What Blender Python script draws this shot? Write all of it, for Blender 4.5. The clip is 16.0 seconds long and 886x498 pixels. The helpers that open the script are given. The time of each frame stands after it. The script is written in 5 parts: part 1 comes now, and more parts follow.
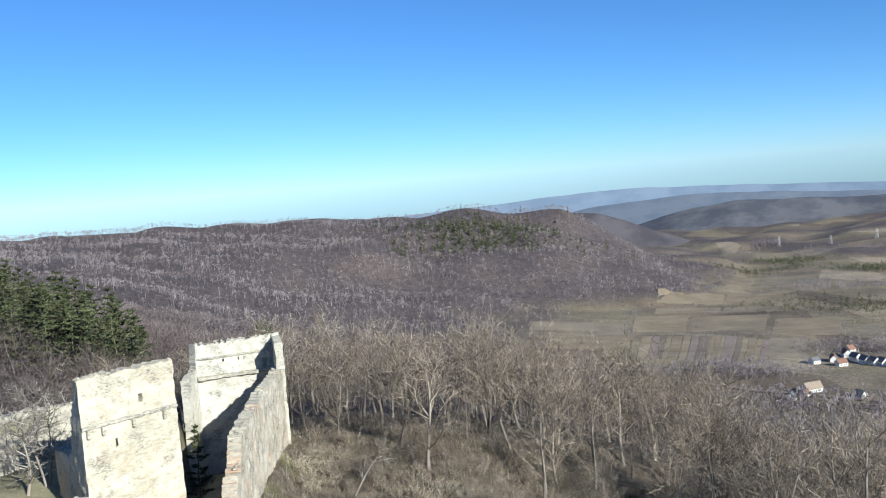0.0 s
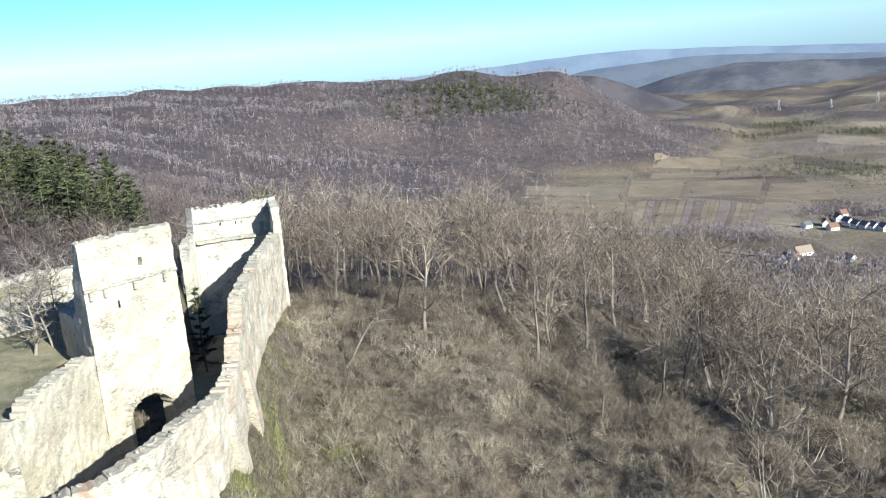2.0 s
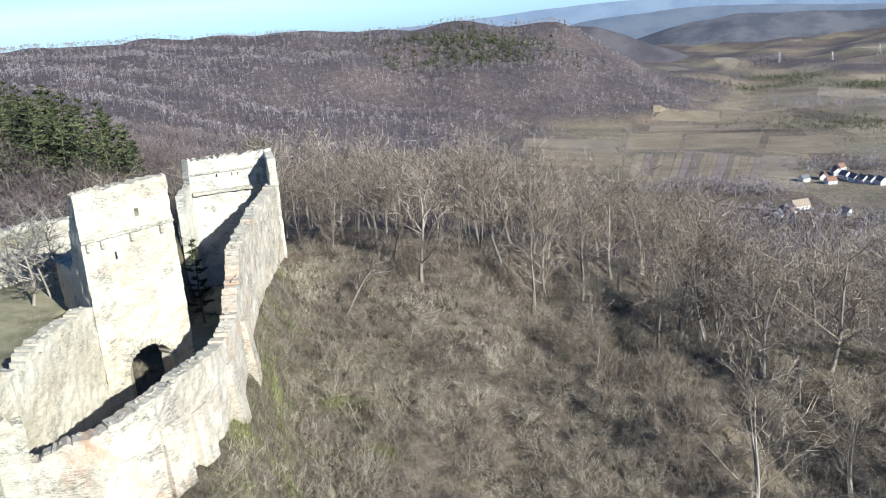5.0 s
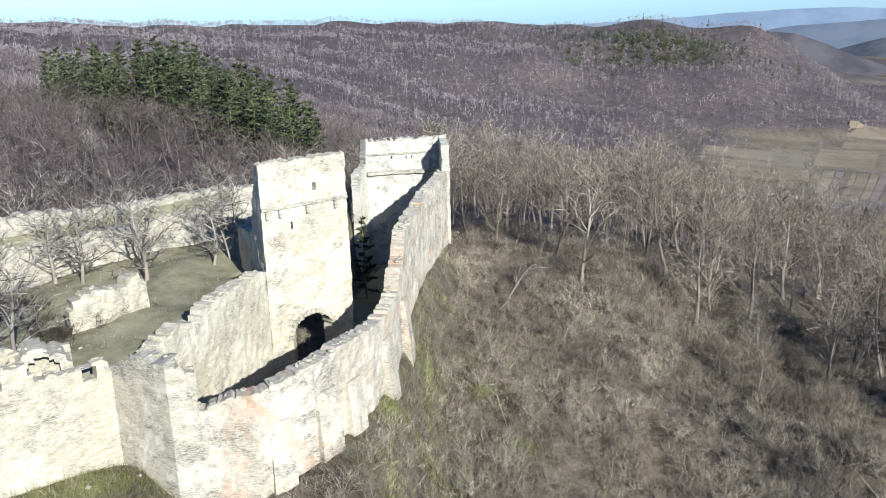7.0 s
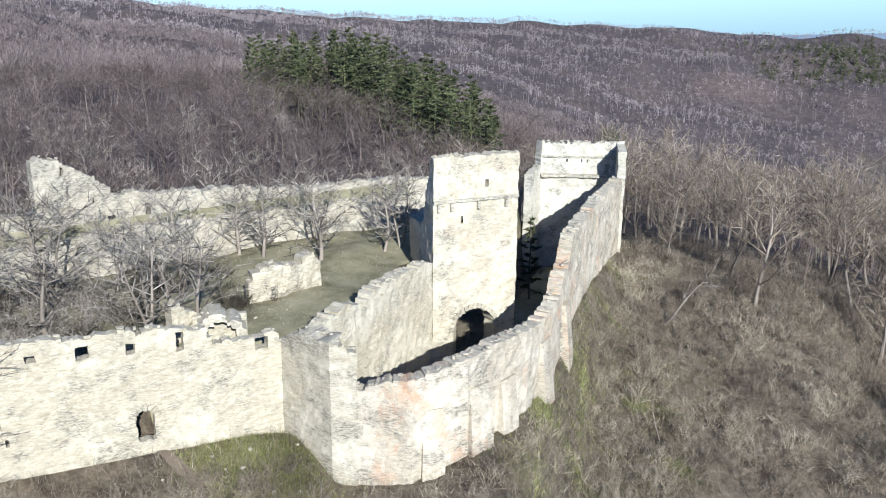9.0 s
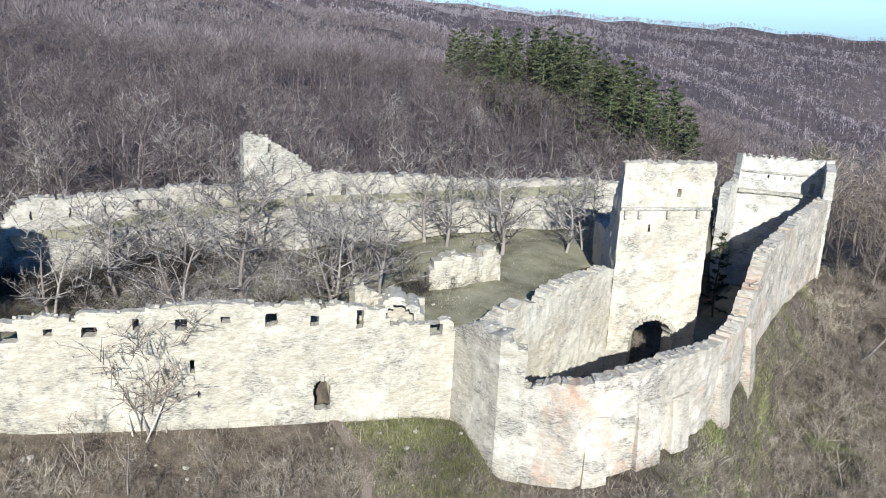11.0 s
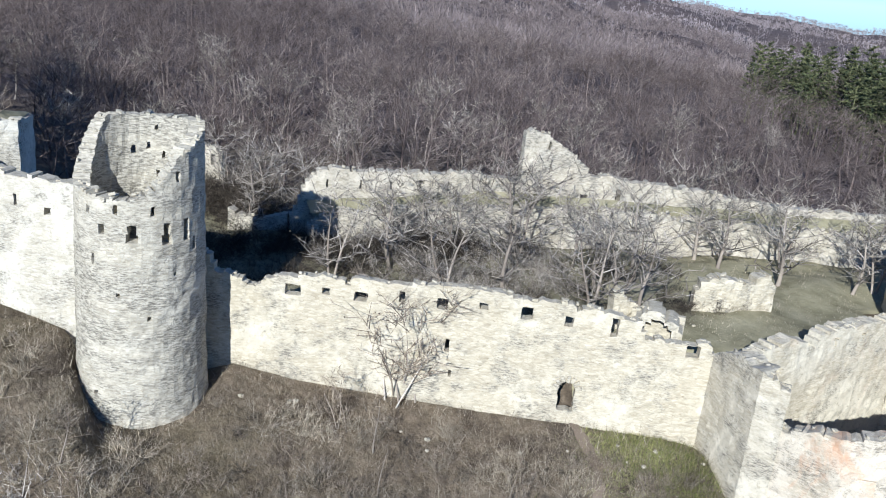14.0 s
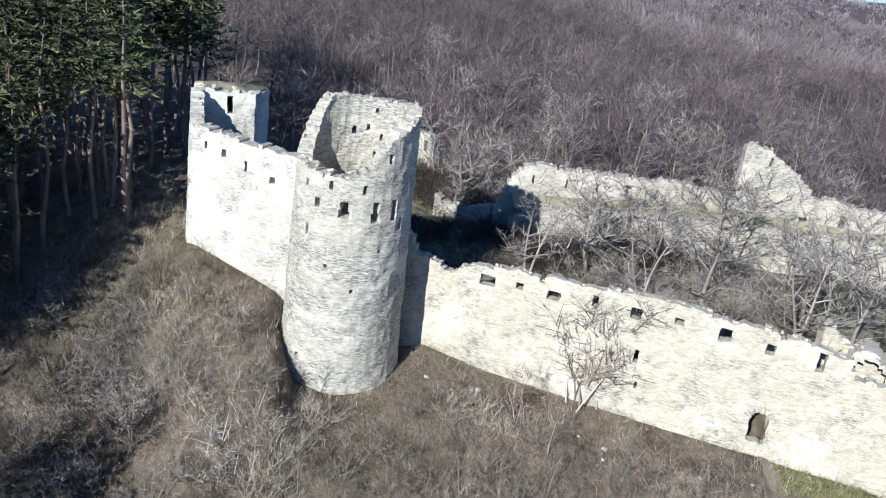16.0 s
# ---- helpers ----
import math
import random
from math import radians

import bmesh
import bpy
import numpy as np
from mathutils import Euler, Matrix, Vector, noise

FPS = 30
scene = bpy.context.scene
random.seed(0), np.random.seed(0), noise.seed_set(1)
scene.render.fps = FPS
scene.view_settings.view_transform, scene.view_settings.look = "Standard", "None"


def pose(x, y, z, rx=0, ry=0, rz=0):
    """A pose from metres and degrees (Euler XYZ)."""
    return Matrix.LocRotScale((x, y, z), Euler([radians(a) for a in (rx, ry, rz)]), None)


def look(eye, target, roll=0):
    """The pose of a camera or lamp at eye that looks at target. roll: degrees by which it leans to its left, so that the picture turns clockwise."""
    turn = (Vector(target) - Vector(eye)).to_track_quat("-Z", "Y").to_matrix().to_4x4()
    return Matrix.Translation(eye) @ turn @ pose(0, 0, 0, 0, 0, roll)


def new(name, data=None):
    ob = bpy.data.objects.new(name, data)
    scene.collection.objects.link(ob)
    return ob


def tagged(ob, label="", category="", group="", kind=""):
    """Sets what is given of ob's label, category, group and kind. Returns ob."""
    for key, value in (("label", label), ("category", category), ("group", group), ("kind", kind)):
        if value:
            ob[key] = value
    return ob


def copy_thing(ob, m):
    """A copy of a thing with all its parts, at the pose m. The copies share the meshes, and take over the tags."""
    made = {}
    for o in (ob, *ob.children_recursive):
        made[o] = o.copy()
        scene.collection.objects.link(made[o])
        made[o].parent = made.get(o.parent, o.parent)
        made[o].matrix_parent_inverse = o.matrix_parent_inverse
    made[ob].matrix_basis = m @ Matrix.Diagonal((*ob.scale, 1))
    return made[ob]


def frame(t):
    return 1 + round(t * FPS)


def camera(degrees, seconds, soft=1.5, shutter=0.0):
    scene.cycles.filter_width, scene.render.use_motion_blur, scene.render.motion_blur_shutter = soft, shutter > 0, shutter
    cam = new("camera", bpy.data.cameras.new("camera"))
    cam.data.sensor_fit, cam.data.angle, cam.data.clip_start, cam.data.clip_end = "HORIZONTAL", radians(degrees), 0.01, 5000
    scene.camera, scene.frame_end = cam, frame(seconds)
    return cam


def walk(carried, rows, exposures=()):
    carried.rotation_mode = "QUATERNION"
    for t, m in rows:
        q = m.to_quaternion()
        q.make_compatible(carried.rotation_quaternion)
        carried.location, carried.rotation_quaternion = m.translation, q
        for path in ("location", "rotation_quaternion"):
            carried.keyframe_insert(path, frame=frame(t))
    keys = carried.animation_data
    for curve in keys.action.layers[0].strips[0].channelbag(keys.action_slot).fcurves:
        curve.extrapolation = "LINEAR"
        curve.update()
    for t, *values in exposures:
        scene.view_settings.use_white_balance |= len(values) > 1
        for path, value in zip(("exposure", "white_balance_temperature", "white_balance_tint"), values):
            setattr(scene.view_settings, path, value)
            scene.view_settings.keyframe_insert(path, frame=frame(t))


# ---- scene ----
cam = camera(53.7, 16.0, soft=1.1)
PATH = [
    (0.0, pose(0, 0, 30, 85.36, 4.46, -0.18)),
    (0.5, pose(0, 0, 30, 82.10, 4.47, -0.29)),
    (1.0, pose(0, 0, 30, 79.64, 4.48, -0.38)),
    (1.5, pose(0, 0, 30, 77.83, 4.45, -0.43)),
    (2.0, pose(0, 0, 30, 76.49, 4.40, -0.45)),
    (2.5, pose(0, 0, 30, 75.50, 4.35, -0.51)),
    (3.0, pose(0, 0, 30, 74.77, 4.29, -0.53)),
    (3.5, pose(0, 0, 30, 74.23, 4.29, -0.58)),
    (4.6, pose(0, 0, 30, 73.52, 4.20, -0.62)),
    (5.4, pose(0, 0, 30, 73.24, 4.02, -0.42)),
    (5.8, pose(0, 0, 30, 73.18, 3.76, 0.40)),
    (6.0, pose(0, 0, 30, 73.20, 3.52, 1.51)),
    (6.5, pose(0, 0, 30, 73.33, 2.83, 6.23)),
    (7.0, pose(0, 0, 30, 73.53, 1.64, 11.24)),
    (7.5, pose(0, 0, 30, 73.57, 0.93, 14.86)),
    (8.0, pose(0, 0, 30, 73.64, 0.46, 17.69)),
    (10.5, pose(0, 0, 30, 73.37, -1.97, 32.57)),
    (11.0, pose(0, 0, 30, 73.20, -2.55, 36.16)),
    (11.5, pose(0, 0, 30, 73.02, -3.13, 39.65)),
    (12.0, pose(0, 0, 30, 72.82, -3.66, 43.18)),
    (12.5, pose(0, 0, 30, 72.63, -4.21, 46.36)),
    (13.0, pose(0, 0, 30, 72.45, -4.56, 49.12)),
    (13.5, pose(0, 0, 30, 72.26, -4.97, 51.85)),
    (14.0, pose(0, 0, 30, 71.93, -5.45, 55.15)),
    (14.5, pose(0, 0, 30, 71.57, -5.94, 58.53)),
    (15.0, pose(0, 0, 30, 71.13, -6.40, 62.26)),
    (15.5, pose(0, 0, 30, 70.66, -6.93, 66.00)),
    (16.0, pose(0, 0, 30, 70.13, -7.45, 69.58)),
]
EXPOSURES = [(0.0, 0.54, 6200, 2), (1.5, 0.84, 6250, 2), (3.5, 0.82, 6150, 3), (7.5, 0.62, 6050, 5), (11.0, 0.54, 5900, 7), (14.5, 0.50, 5850, 7), (16.0, 0.62, 5800, 8)]
walk(cam, PATH, EXPOSURES)

# ---- sky and sun ----
SUN_FROM = Vector((0.63, -0.777, 0.465)).normalized()
world = bpy.data.worlds.new("sky")
scene.world = world
world.use_nodes = True
wn = world.node_tree.nodes
sky = wn.new("ShaderNodeTexSky")
sky.sky_type = "NISHITA"
sky.sun_disc = False
sky.sun_elevation = math.asin(SUN_FROM.z)
sky.sun_rotation = math.atan2(SUN_FROM.x, SUN_FROM.y)
sky.altitude = 500
sky.air_density = 0.75
sky.dust_density = 0.0
sky.ozone_density = 9.5
wn["Background"].inputs["Strength"].default_value = 0.1
world.node_tree.links.new(sky.outputs[0], wn["Background"].inputs["Color"])
sun_data = bpy.data.lights.new("sun", "SUN")
sun_data.energy = 5.0
sun_data.angle = radians(0.5)
sun_data.color = (1.0, 0.965, 0.91)
sun = new("sun", sun_data)
sun.matrix_world = look(SUN_FROM * 100, (0, 0, 0))


# ---- materials ----
def nodes_of(name, rough=0.9):
    m = bpy.data.materials.new(name)
    m.use_nodes = True
    nt = m.node_tree
    b = nt.nodes["Principled BSDF"]
    b.inputs["Roughness"].default_value = rough
    b.inputs["Specular IOR Level"].default_value = 0.2
    return m, nt, b


def noise_node(nt, scale, detail=4.0, coord=None, rough=0.6, distort=0.0):
    n = nt.nodes.new("ShaderNodeTexNoise")
    n.inputs["Scale"].default_value = scale
    n.inputs["Detail"].default_value = detail
    n.inputs["Roughness"].default_value = rough
    n.inputs["Distortion"].default_value = distort
    if coord is not None:
        nt.links.new(coord, n.inputs["Vector"])
    return n.outputs["Fac"]


def ramp(nt, fac, stops):
    r = nt.nodes.new("ShaderNodeValToRGB")
    els = r.color_ramp.elements
    while len(els) < len(stops):
        els.new(0.5)
    for e, (p, c) in zip(els, stops):
        e.position = p
        e.color = (*c, 1) if len(c) == 3 else c
    nt.links.new(fac, r.inputs["Fac"])
    return r.outputs["Color"]


def mix(nt, fac, a, b, kind="MIX"):
    n = nt.nodes.new("ShaderNodeMix")
    n.data_type = "RGBA"
    n.blend_type = kind
    for sock, val in ((n.inputs["Factor"], fac), (n.inputs[6], a), (n.inputs[7], b)):
        if isinstance(val, (int, float)):
            sock.default_value = val
        elif isinstance(val, tuple):
            sock.default_value = (*val, 1)
        else:
            nt.links.new(val, sock)
    return n.outputs[2]


def bump(nt, b, height, strength, distance):
    n = nt.nodes.new("ShaderNodeBump")
    n.inputs["Strength"].default_value = strength
    n.inputs["Distance"].default_value = distance
    nt.links.new(height, n.inputs["Height"])
    nt.links.new(n.outputs[0], b.inputs["Normal"])


def position(nt):
    return nt.nodes.new("ShaderNodeNewGeometry").outputs["Position"]


def scaled(nt, vec, s):
    n = nt.nodes.new("ShaderNodeVectorMath")
    n.operation = "MULTIPLY"
    nt.links.new(vec, n.inputs[0])
    n.inputs[1].default_value = s
    return n.outputs[0]


def island(nt):
    return nt.nodes.new("ShaderNodeNewGeometry").outputs["Random Per Island"]


def masonry_material(name, light, dark, plaster=0.5, red=0.0, bare=0.51, bands=(0.75, 0.75, 0.9)):
    """Rubble limestone: small coursed stones, joints, remains of plaster, lichen and damp streaks; up-facing faces
    greyer.
    """
    m, nt, b = nodes_of(name, 0.92)
    p = position(nt)
    warp = nt.nodes.new("ShaderNodeTexNoise")
    warp.inputs["Scale"].default_value = 1.1
    nt.links.new(p, warp.inputs["Vector"])
    bent = nt.nodes.new("ShaderNodeVectorMath")
    bent.operation = "MULTIPLY_ADD"
    nt.links.new(warp.outputs["Color"], bent.inputs[0])
    bent.inputs[1].default_value = (0.5, 0.5, 0.35)
    nt.links.new(p, bent.inputs[2])
    sq = scaled(nt, bent.outputs[0], (0.78, 0.78, 2.6))
    vor = nt.nodes.new("ShaderNodeTexVoronoi")
    vor.feature = "DISTANCE_TO_EDGE"
    vor.inputs["Scale"].default_value = 2.6
    nt.links.new(sq, vor.inputs["Vector"])
    cell = nt.nodes.new("ShaderNodeTexVoronoi")
    cell.inputs["Scale"].default_value = 2.6
    nt.links.new(sq, cell.inputs["Vector"])
    tone = nt.nodes.new("ShaderNodeSeparateColor")
    nt.links.new(cell.outputs["Color"], tone.inputs[0])
    mid = tuple(0.35 * a + 0.65 * c for a, c in zip(dark, light))
    stone = ramp(nt, tone.outputs[0], [(0.0, tuple(0.5 * (a + c) for a, c in zip(dark, mid))), (0.3, mid), (1.0, light)])
    joint = ramp(nt, vor.outputs["Distance"], [(0.0, (0.0, 0.0, 0.0)), (0.11, (1, 1, 1))])
    c = mix(nt, joint, tuple(0.25 * x + 0.75 * q for x, q in zip(dark, mid)), stone)
    fine = ramp(nt, noise_node(nt, 2.6, 8, scaled(nt, p, (0.6, 0.6, 2.3)), 0.75), [(0.30, (0.78, 0.765, 0.73)), (0.62, (1.05, 1.045, 1.04))])
    c = mix(nt, 1.0, c, fine, "MULTIPLY")
    pits = ramp(nt, noise_node(nt, 3.2, 5, scaled(nt, p, (0.6, 0.6, 1.9)), 0.6), [(0.28, (0.50, 0.47, 0.43)), (0.38, (1, 1, 1))])
    c = mix(nt, 1.0, c, pits, "MULTIPLY")
    cover = ramp(nt, noise_node(nt, 0.20, 8, p, 0.72, 0.5), [(plaster - 0.05, (1, 1, 1)), (plaster + 0.05, (0, 0, 0))])
    rubbed = ramp(nt, noise_node(nt, 1.7, 7, p, 0.7), [(0.3, tuple(0.88 * x for x in light)), (0.7, tuple(min(0.86, 1.12 * x) for x in light))])
    c = mix(nt, cover, c, mix(nt, 1.0, rubbed, ramp(nt, noise_node(nt, 2.2, 6, p, 0.7), [(0.30, (0.62, 0.60, 0.56)), (0.44, (1, 1, 1))]), "MULTIPLY"))
    grey = ramp(nt, noise_node(nt, 0.45, 8, scaled(nt, p, bands), 0.75), [(bare, (0, 0, 0)), (bare + 0.11, (0.9, 0.9, 0.9))])
    speck = ramp(nt, noise_node(nt, 5.0, 5, scaled(nt, p, (0.5, 0.5, 2.2)), 0.7), [(0.43, (0.15, 0.138, 0.115)), (0.56, tuple(0.82 * x for x in light))])
    c = mix(nt, grey, c, speck)
    streak = ramp(nt, noise_node(nt, 1.0, 6, scaled(nt, p, (0.9, 0.9, 0.45)), 0.7), [(0.60, (0, 0, 0)), (0.80, (0.24, 0.24, 0.24))])
    c = mix(nt, streak, c, (0.30, 0.25, 0.18))
    # Up-facing faces are mixed towards a patchy grey-beige.
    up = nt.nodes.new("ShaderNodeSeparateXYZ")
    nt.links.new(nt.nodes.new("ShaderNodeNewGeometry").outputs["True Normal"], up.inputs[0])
    top_tone = ramp(nt, noise_node(nt, 2.4, 6, p, 0.7), [(0.35, (0.29, 0.262, 0.205)), (0.62, (0.54, 0.49, 0.395))])
    c = mix(nt, ramp(nt, up.outputs[2], [(0.5, (0, 0, 0)), (0.85, (0.65, 0.65, 0.65))]), c, top_tone)
    if red:
        rs = ramp(nt, noise_node(nt, 0.34, 6, scaled(nt, p, (0.8, 0.8, 0.6)), 0.7, 0.8), [(0.53, (0, 0, 0)), (0.70, (red, red, red))])
        c = mix(nt, rs, c, (0.54, 0.34, 0.22))
    nt.links.new(c, b.inputs["Base Color"])
    add = nt.nodes.new("ShaderNodeMath")
    add.operation = "ADD"
    nt.links.new(joint, add.inputs[0])
    nt.links.new(noise_node(nt, 4.0, 8, p, 0.75), add.inputs[1])
    bump(nt, b, add.outputs[0], 0.42, 0.05)
    return m


def plain_material(name, stops, scale=1.0, rough=0.9, relief=0.0):
    m, nt, b = nodes_of(name, rough)
    p = position(nt)
    nt.links.new(ramp(nt, noise_node(nt, scale, 6, p, 0.65), stops), b.inputs["Base Color"])
    if relief:
        bump(nt, b, noise_node(nt, scale * 5, 5, p), 0.8, relief)
    return m


def twig_material(name, stops, scale=0.05, calm=0.0):
    """Bark and twigs: tone by single twig, by plant and by stand."""
    m, nt, b = nodes_of(name, 0.9)
    c = ramp(nt, island(nt), stops)
    p = position(nt)
    stand = ramp(nt, noise_node(nt, scale, 3, p), [(0.35, (0.66, 0.63, 0.62)), (0.65, (1.08, 1.06, 1.04))])
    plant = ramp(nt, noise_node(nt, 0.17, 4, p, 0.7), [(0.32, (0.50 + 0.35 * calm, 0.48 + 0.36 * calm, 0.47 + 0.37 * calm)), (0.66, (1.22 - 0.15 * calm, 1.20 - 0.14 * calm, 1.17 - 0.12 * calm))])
    c = mix(nt, 1.0, c, stand, "MULTIPLY")
    c = mix(nt, 1.0, c, plant, "MULTIPLY")
    nt.links.new(c, b.inputs["Base Color"])
    return m


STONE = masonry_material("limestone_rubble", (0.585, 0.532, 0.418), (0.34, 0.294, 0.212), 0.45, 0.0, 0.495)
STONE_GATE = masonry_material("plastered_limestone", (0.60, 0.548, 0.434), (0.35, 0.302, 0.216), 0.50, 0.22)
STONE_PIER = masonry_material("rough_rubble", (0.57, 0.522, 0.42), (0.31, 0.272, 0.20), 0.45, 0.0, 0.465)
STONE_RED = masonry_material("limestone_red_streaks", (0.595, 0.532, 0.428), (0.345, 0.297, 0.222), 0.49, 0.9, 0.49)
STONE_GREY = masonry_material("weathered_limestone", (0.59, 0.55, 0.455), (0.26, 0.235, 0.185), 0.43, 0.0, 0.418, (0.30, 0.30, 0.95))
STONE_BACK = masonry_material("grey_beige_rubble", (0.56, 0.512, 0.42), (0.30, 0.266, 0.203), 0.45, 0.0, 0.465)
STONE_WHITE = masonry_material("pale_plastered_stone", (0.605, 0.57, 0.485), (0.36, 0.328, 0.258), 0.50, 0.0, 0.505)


def ground_material():
    m, nt, b = nodes_of("hill_ground", 0.95)
    p = position(nt)
    litter = ramp(nt, noise_node(nt, 0.9, 8, p, 0.75), [(0.25, (0.105, 0.085, 0.064)), (0.5, (0.235, 0.200, 0.150)), (0.78, (0.40, 0.355, 0.275))])
    grass = ramp(nt, noise_node(nt, 1.6, 7, p, 0.7), [(0.3, (0.115, 0.110, 0.050)), (0.7, (0.26, 0.235, 0.125))])
    where = ramp(nt, noise_node(nt, 0.035, 6, p, 0.62, 0.5), [(0.53, (0, 0, 0)), (0.70, (0.6, 0.6, 0.6))])
    c = mix(nt, where, litter, grass)
    use = nt.nodes.new("ShaderNodeAttribute")
    use.attribute_name = "meadow"
    plots = nt.nodes.new("ShaderNodeTexVoronoi")
    plots.inputs["Scale"].default_value = 1.0
    nt.links.new(scaled(nt, p, (0.011, 0.0045, 0.0)), plots.inputs["Vector"])
    plot = nt.nodes.new("ShaderNodeSeparateColor")
    nt.links.new(plots.outputs["Color"], plot.inputs[0])
    fields = ramp(nt, plot.outputs[0], [(0.05, (0.22, 0.183, 0.142)), (0.4, (0.33, 0.285, 0.21)), (0.7, (0.29, 0.26, 0.182)), (1.0, (0.44, 0.385, 0.295))])
    fields = mix(nt, 1.0, fields, ramp(nt, noise_node(nt, 0.011, 6, p, 0.65), [(0.3, (0.70, 0.68, 0.66)), (0.6, (1.1, 1.08, 1.05))]), "MULTIPLY")
    c = mix(nt, use.outputs["Fac"], c, fields)
    wood = nt.nodes.new("ShaderNodeAttribute")
    wood.attribute_name = "woodland"
    floor = ramp(nt, noise_node(nt, 0.08, 8, p, 0.75), [(0.3, (0.085, 0.072, 0.071)), (0.7, (0.185, 0.158, 0.156))])
    c = mix(nt, wood.outputs["Fac"], c, floor)
    spots = ramp(nt, noise_node(nt, 0.30, 7, p, 0.72, 0.4), [(0.34, (0.42, 0.40, 0.40)), (0.56, (1.05, 1.04, 1.02))])
    c = mix(nt, 1.0, c, spots, "MULTIPLY")
    brown = ramp(nt, noise_node(nt, 0.012, 5, p, 0.6), [(0.4, (0.80, 0.78, 0.80)), (0.65, (1.08, 1.0, 0.94))])
    c = mix(nt, 1.0, c, brown, "MULTIPLY")
    nt.links.new(c, b.inputs["Base Color"])
    bump(nt, b, noise_node(nt, 2.2, 8, p, 0.75), 1.0, 0.5)
    return m


GROUND = ground_material()
COURT_GRASS = plain_material("court_grass", [(0.3, (0.155, 0.141, 0.085)), (0.5, (0.26, 0.238, 0.152)), (0.75, (0.355, 0.325, 0.222))], 0.4, 0.95, 0.12)
BARK = twig_material("bark", [(0.0, (0.20, 0.172, 0.145)), (0.6, (0.37, 0.335, 0.29)), (1.0, (0.56, 0.525, 0.465))])
TWIGS = twig_material("twigs", [(0.0, (0.14, 0.115, 0.092)), (0.6, (0.295, 0.25, 0.20)), (1.0, (0.54, 0.485, 0.40))])
GREY_TWIGS = twig_material("grey_twigs", [(0.0, (0.15, 0.135, 0.12)), (0.5, (0.33, 0.305, 0.27)), (1.0, (0.58, 0.55, 0.50))])
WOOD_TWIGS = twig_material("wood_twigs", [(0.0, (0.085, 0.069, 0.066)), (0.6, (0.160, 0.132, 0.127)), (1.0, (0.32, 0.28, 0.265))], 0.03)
# Near-black twigs: deep shade is put into their colour.
SHADE_TWIGS = twig_material("shade_brambles", [(0.0, (0.040, 0.034, 0.028)), (0.6, (0.085, 0.073, 0.058)), (1.0, (0.16, 0.14, 0.11))], 0.05)
# The farther the wood, the more haze is painted into its twig colour.
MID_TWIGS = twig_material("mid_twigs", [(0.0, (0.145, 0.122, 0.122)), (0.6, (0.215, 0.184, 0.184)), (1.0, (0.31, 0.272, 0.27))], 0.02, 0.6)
HAZED_TWIGS = twig_material("hazed_twigs", [(0.0, (0.235, 0.208, 0.216)), (0.6, (0.305, 0.272, 0.280)), (1.0, (0.37, 0.333, 0.34))], 0.012, 1.0)
BRUSH = twig_material("brush_stalks", [(0.0, (0.18, 0.152, 0.115)), (0.5, (0.41, 0.362, 0.275)), (1.0, (0.68, 0.63, 0.515))], 0.08)
GREEN_NEEDLES = twig_material("pine_needles", [(0.0, (0.040, 0.056, 0.030)), (0.5, (0.098, 0.120, 0.060)), (1.0, (0.20, 0.213, 0.110))], 0.1)
GRASS = twig_material("grass_blades", [(0.0, (0.12, 0.145, 0.048)), (0.5, (0.25, 0.275, 0.105)), (1.0, (0.44, 0.44, 0.21))], 0.2)
PINE_BARK = twig_material("pine_bark", [(0.0, (0.14, 0.105, 0.085)), (1.0, (0.34, 0.28, 0.24))])


# ---- lie of the land ----
BEARINGS = (-180, -60, -27, -19, -13, -8, 0, 9, 18, 28, 40, 60, 90, 130, 180)
HEIGHTS = {
    250: (-90, -85, -75, -62, -50, -38, -28, -22, -8, 7, 5, 8, 2, -40, -90),
    450: (-130, -130, -128, -118, -105, -90, -70, -55, -40, -22, -8, 12, 10, -60, -130),
    750: (-150, -150, -150, -149, -146, -138, -122, -96, -62, -30, -5, 22, 25, -60, -150),
    1000: (-150, -152, -152, -152, -152, -150, -142, -112, -66, -25, 5, 32, 35, -60, -150),
    1500: (-150, -150, -152, -152, -152, -147, -122, -72, -24, 10, 32, 50, 50, -30, -150),
    1750: (-130, -145, -150, -152, -120, -72, -45, -22, 4, 24, 38, 55, 55, -15, -130),
    2100: (-100, -140, -145, -152, -95, 5, 36, 34, 34, 36, 45, 60, 60, 0, -100),
    3000: (0, -60, -85, -120, -130, -60, -10, 10, 10, 10, 20, 40, 40, 20, 0),
    4000: (20, -60, -60, -60, -70, -70, -40, -10, 0, 0, 10, 20, 20, 20, 20),
    4950: (20, -80, -80, -80, -80, -80, -60, -20, 0, 10, 10, 20, 20, 20, 20),
}
# outer foot of the castle and crest of its hill: distance and height by bearing
EDGE_B = (-180, -90, -60, -28, -20, -10, 0, 8, 11, 13, 16, 20, 28, 30.5, 33.5, 43, 50, 57, 63, 67.5, 70.2, 73.4, 76.6, 78, 84, 92, 130, 180)
EDGE_R = (120, 120, 120, 130, 128, 120, 108, 110, 113, 94, 71, 61, 56, 56.8, 60.5, 61, 60.5, 60.8, 61.5, 62.5, 58.6, 57.3, 58.2, 63.0, 69, 84, 120, 120)
EDGE_Z = (-60, -60, -42, -21, -15, -4, 2, 2.5, 2.4, 2.6, -0.6, -1.5, -4.0, -4.6, -2.3, -1.4, -1.5, -1.4, -1.3, -0.7, -2.3, -2.7, -2.4, 1.5, 3.1, -1, -30, -60)
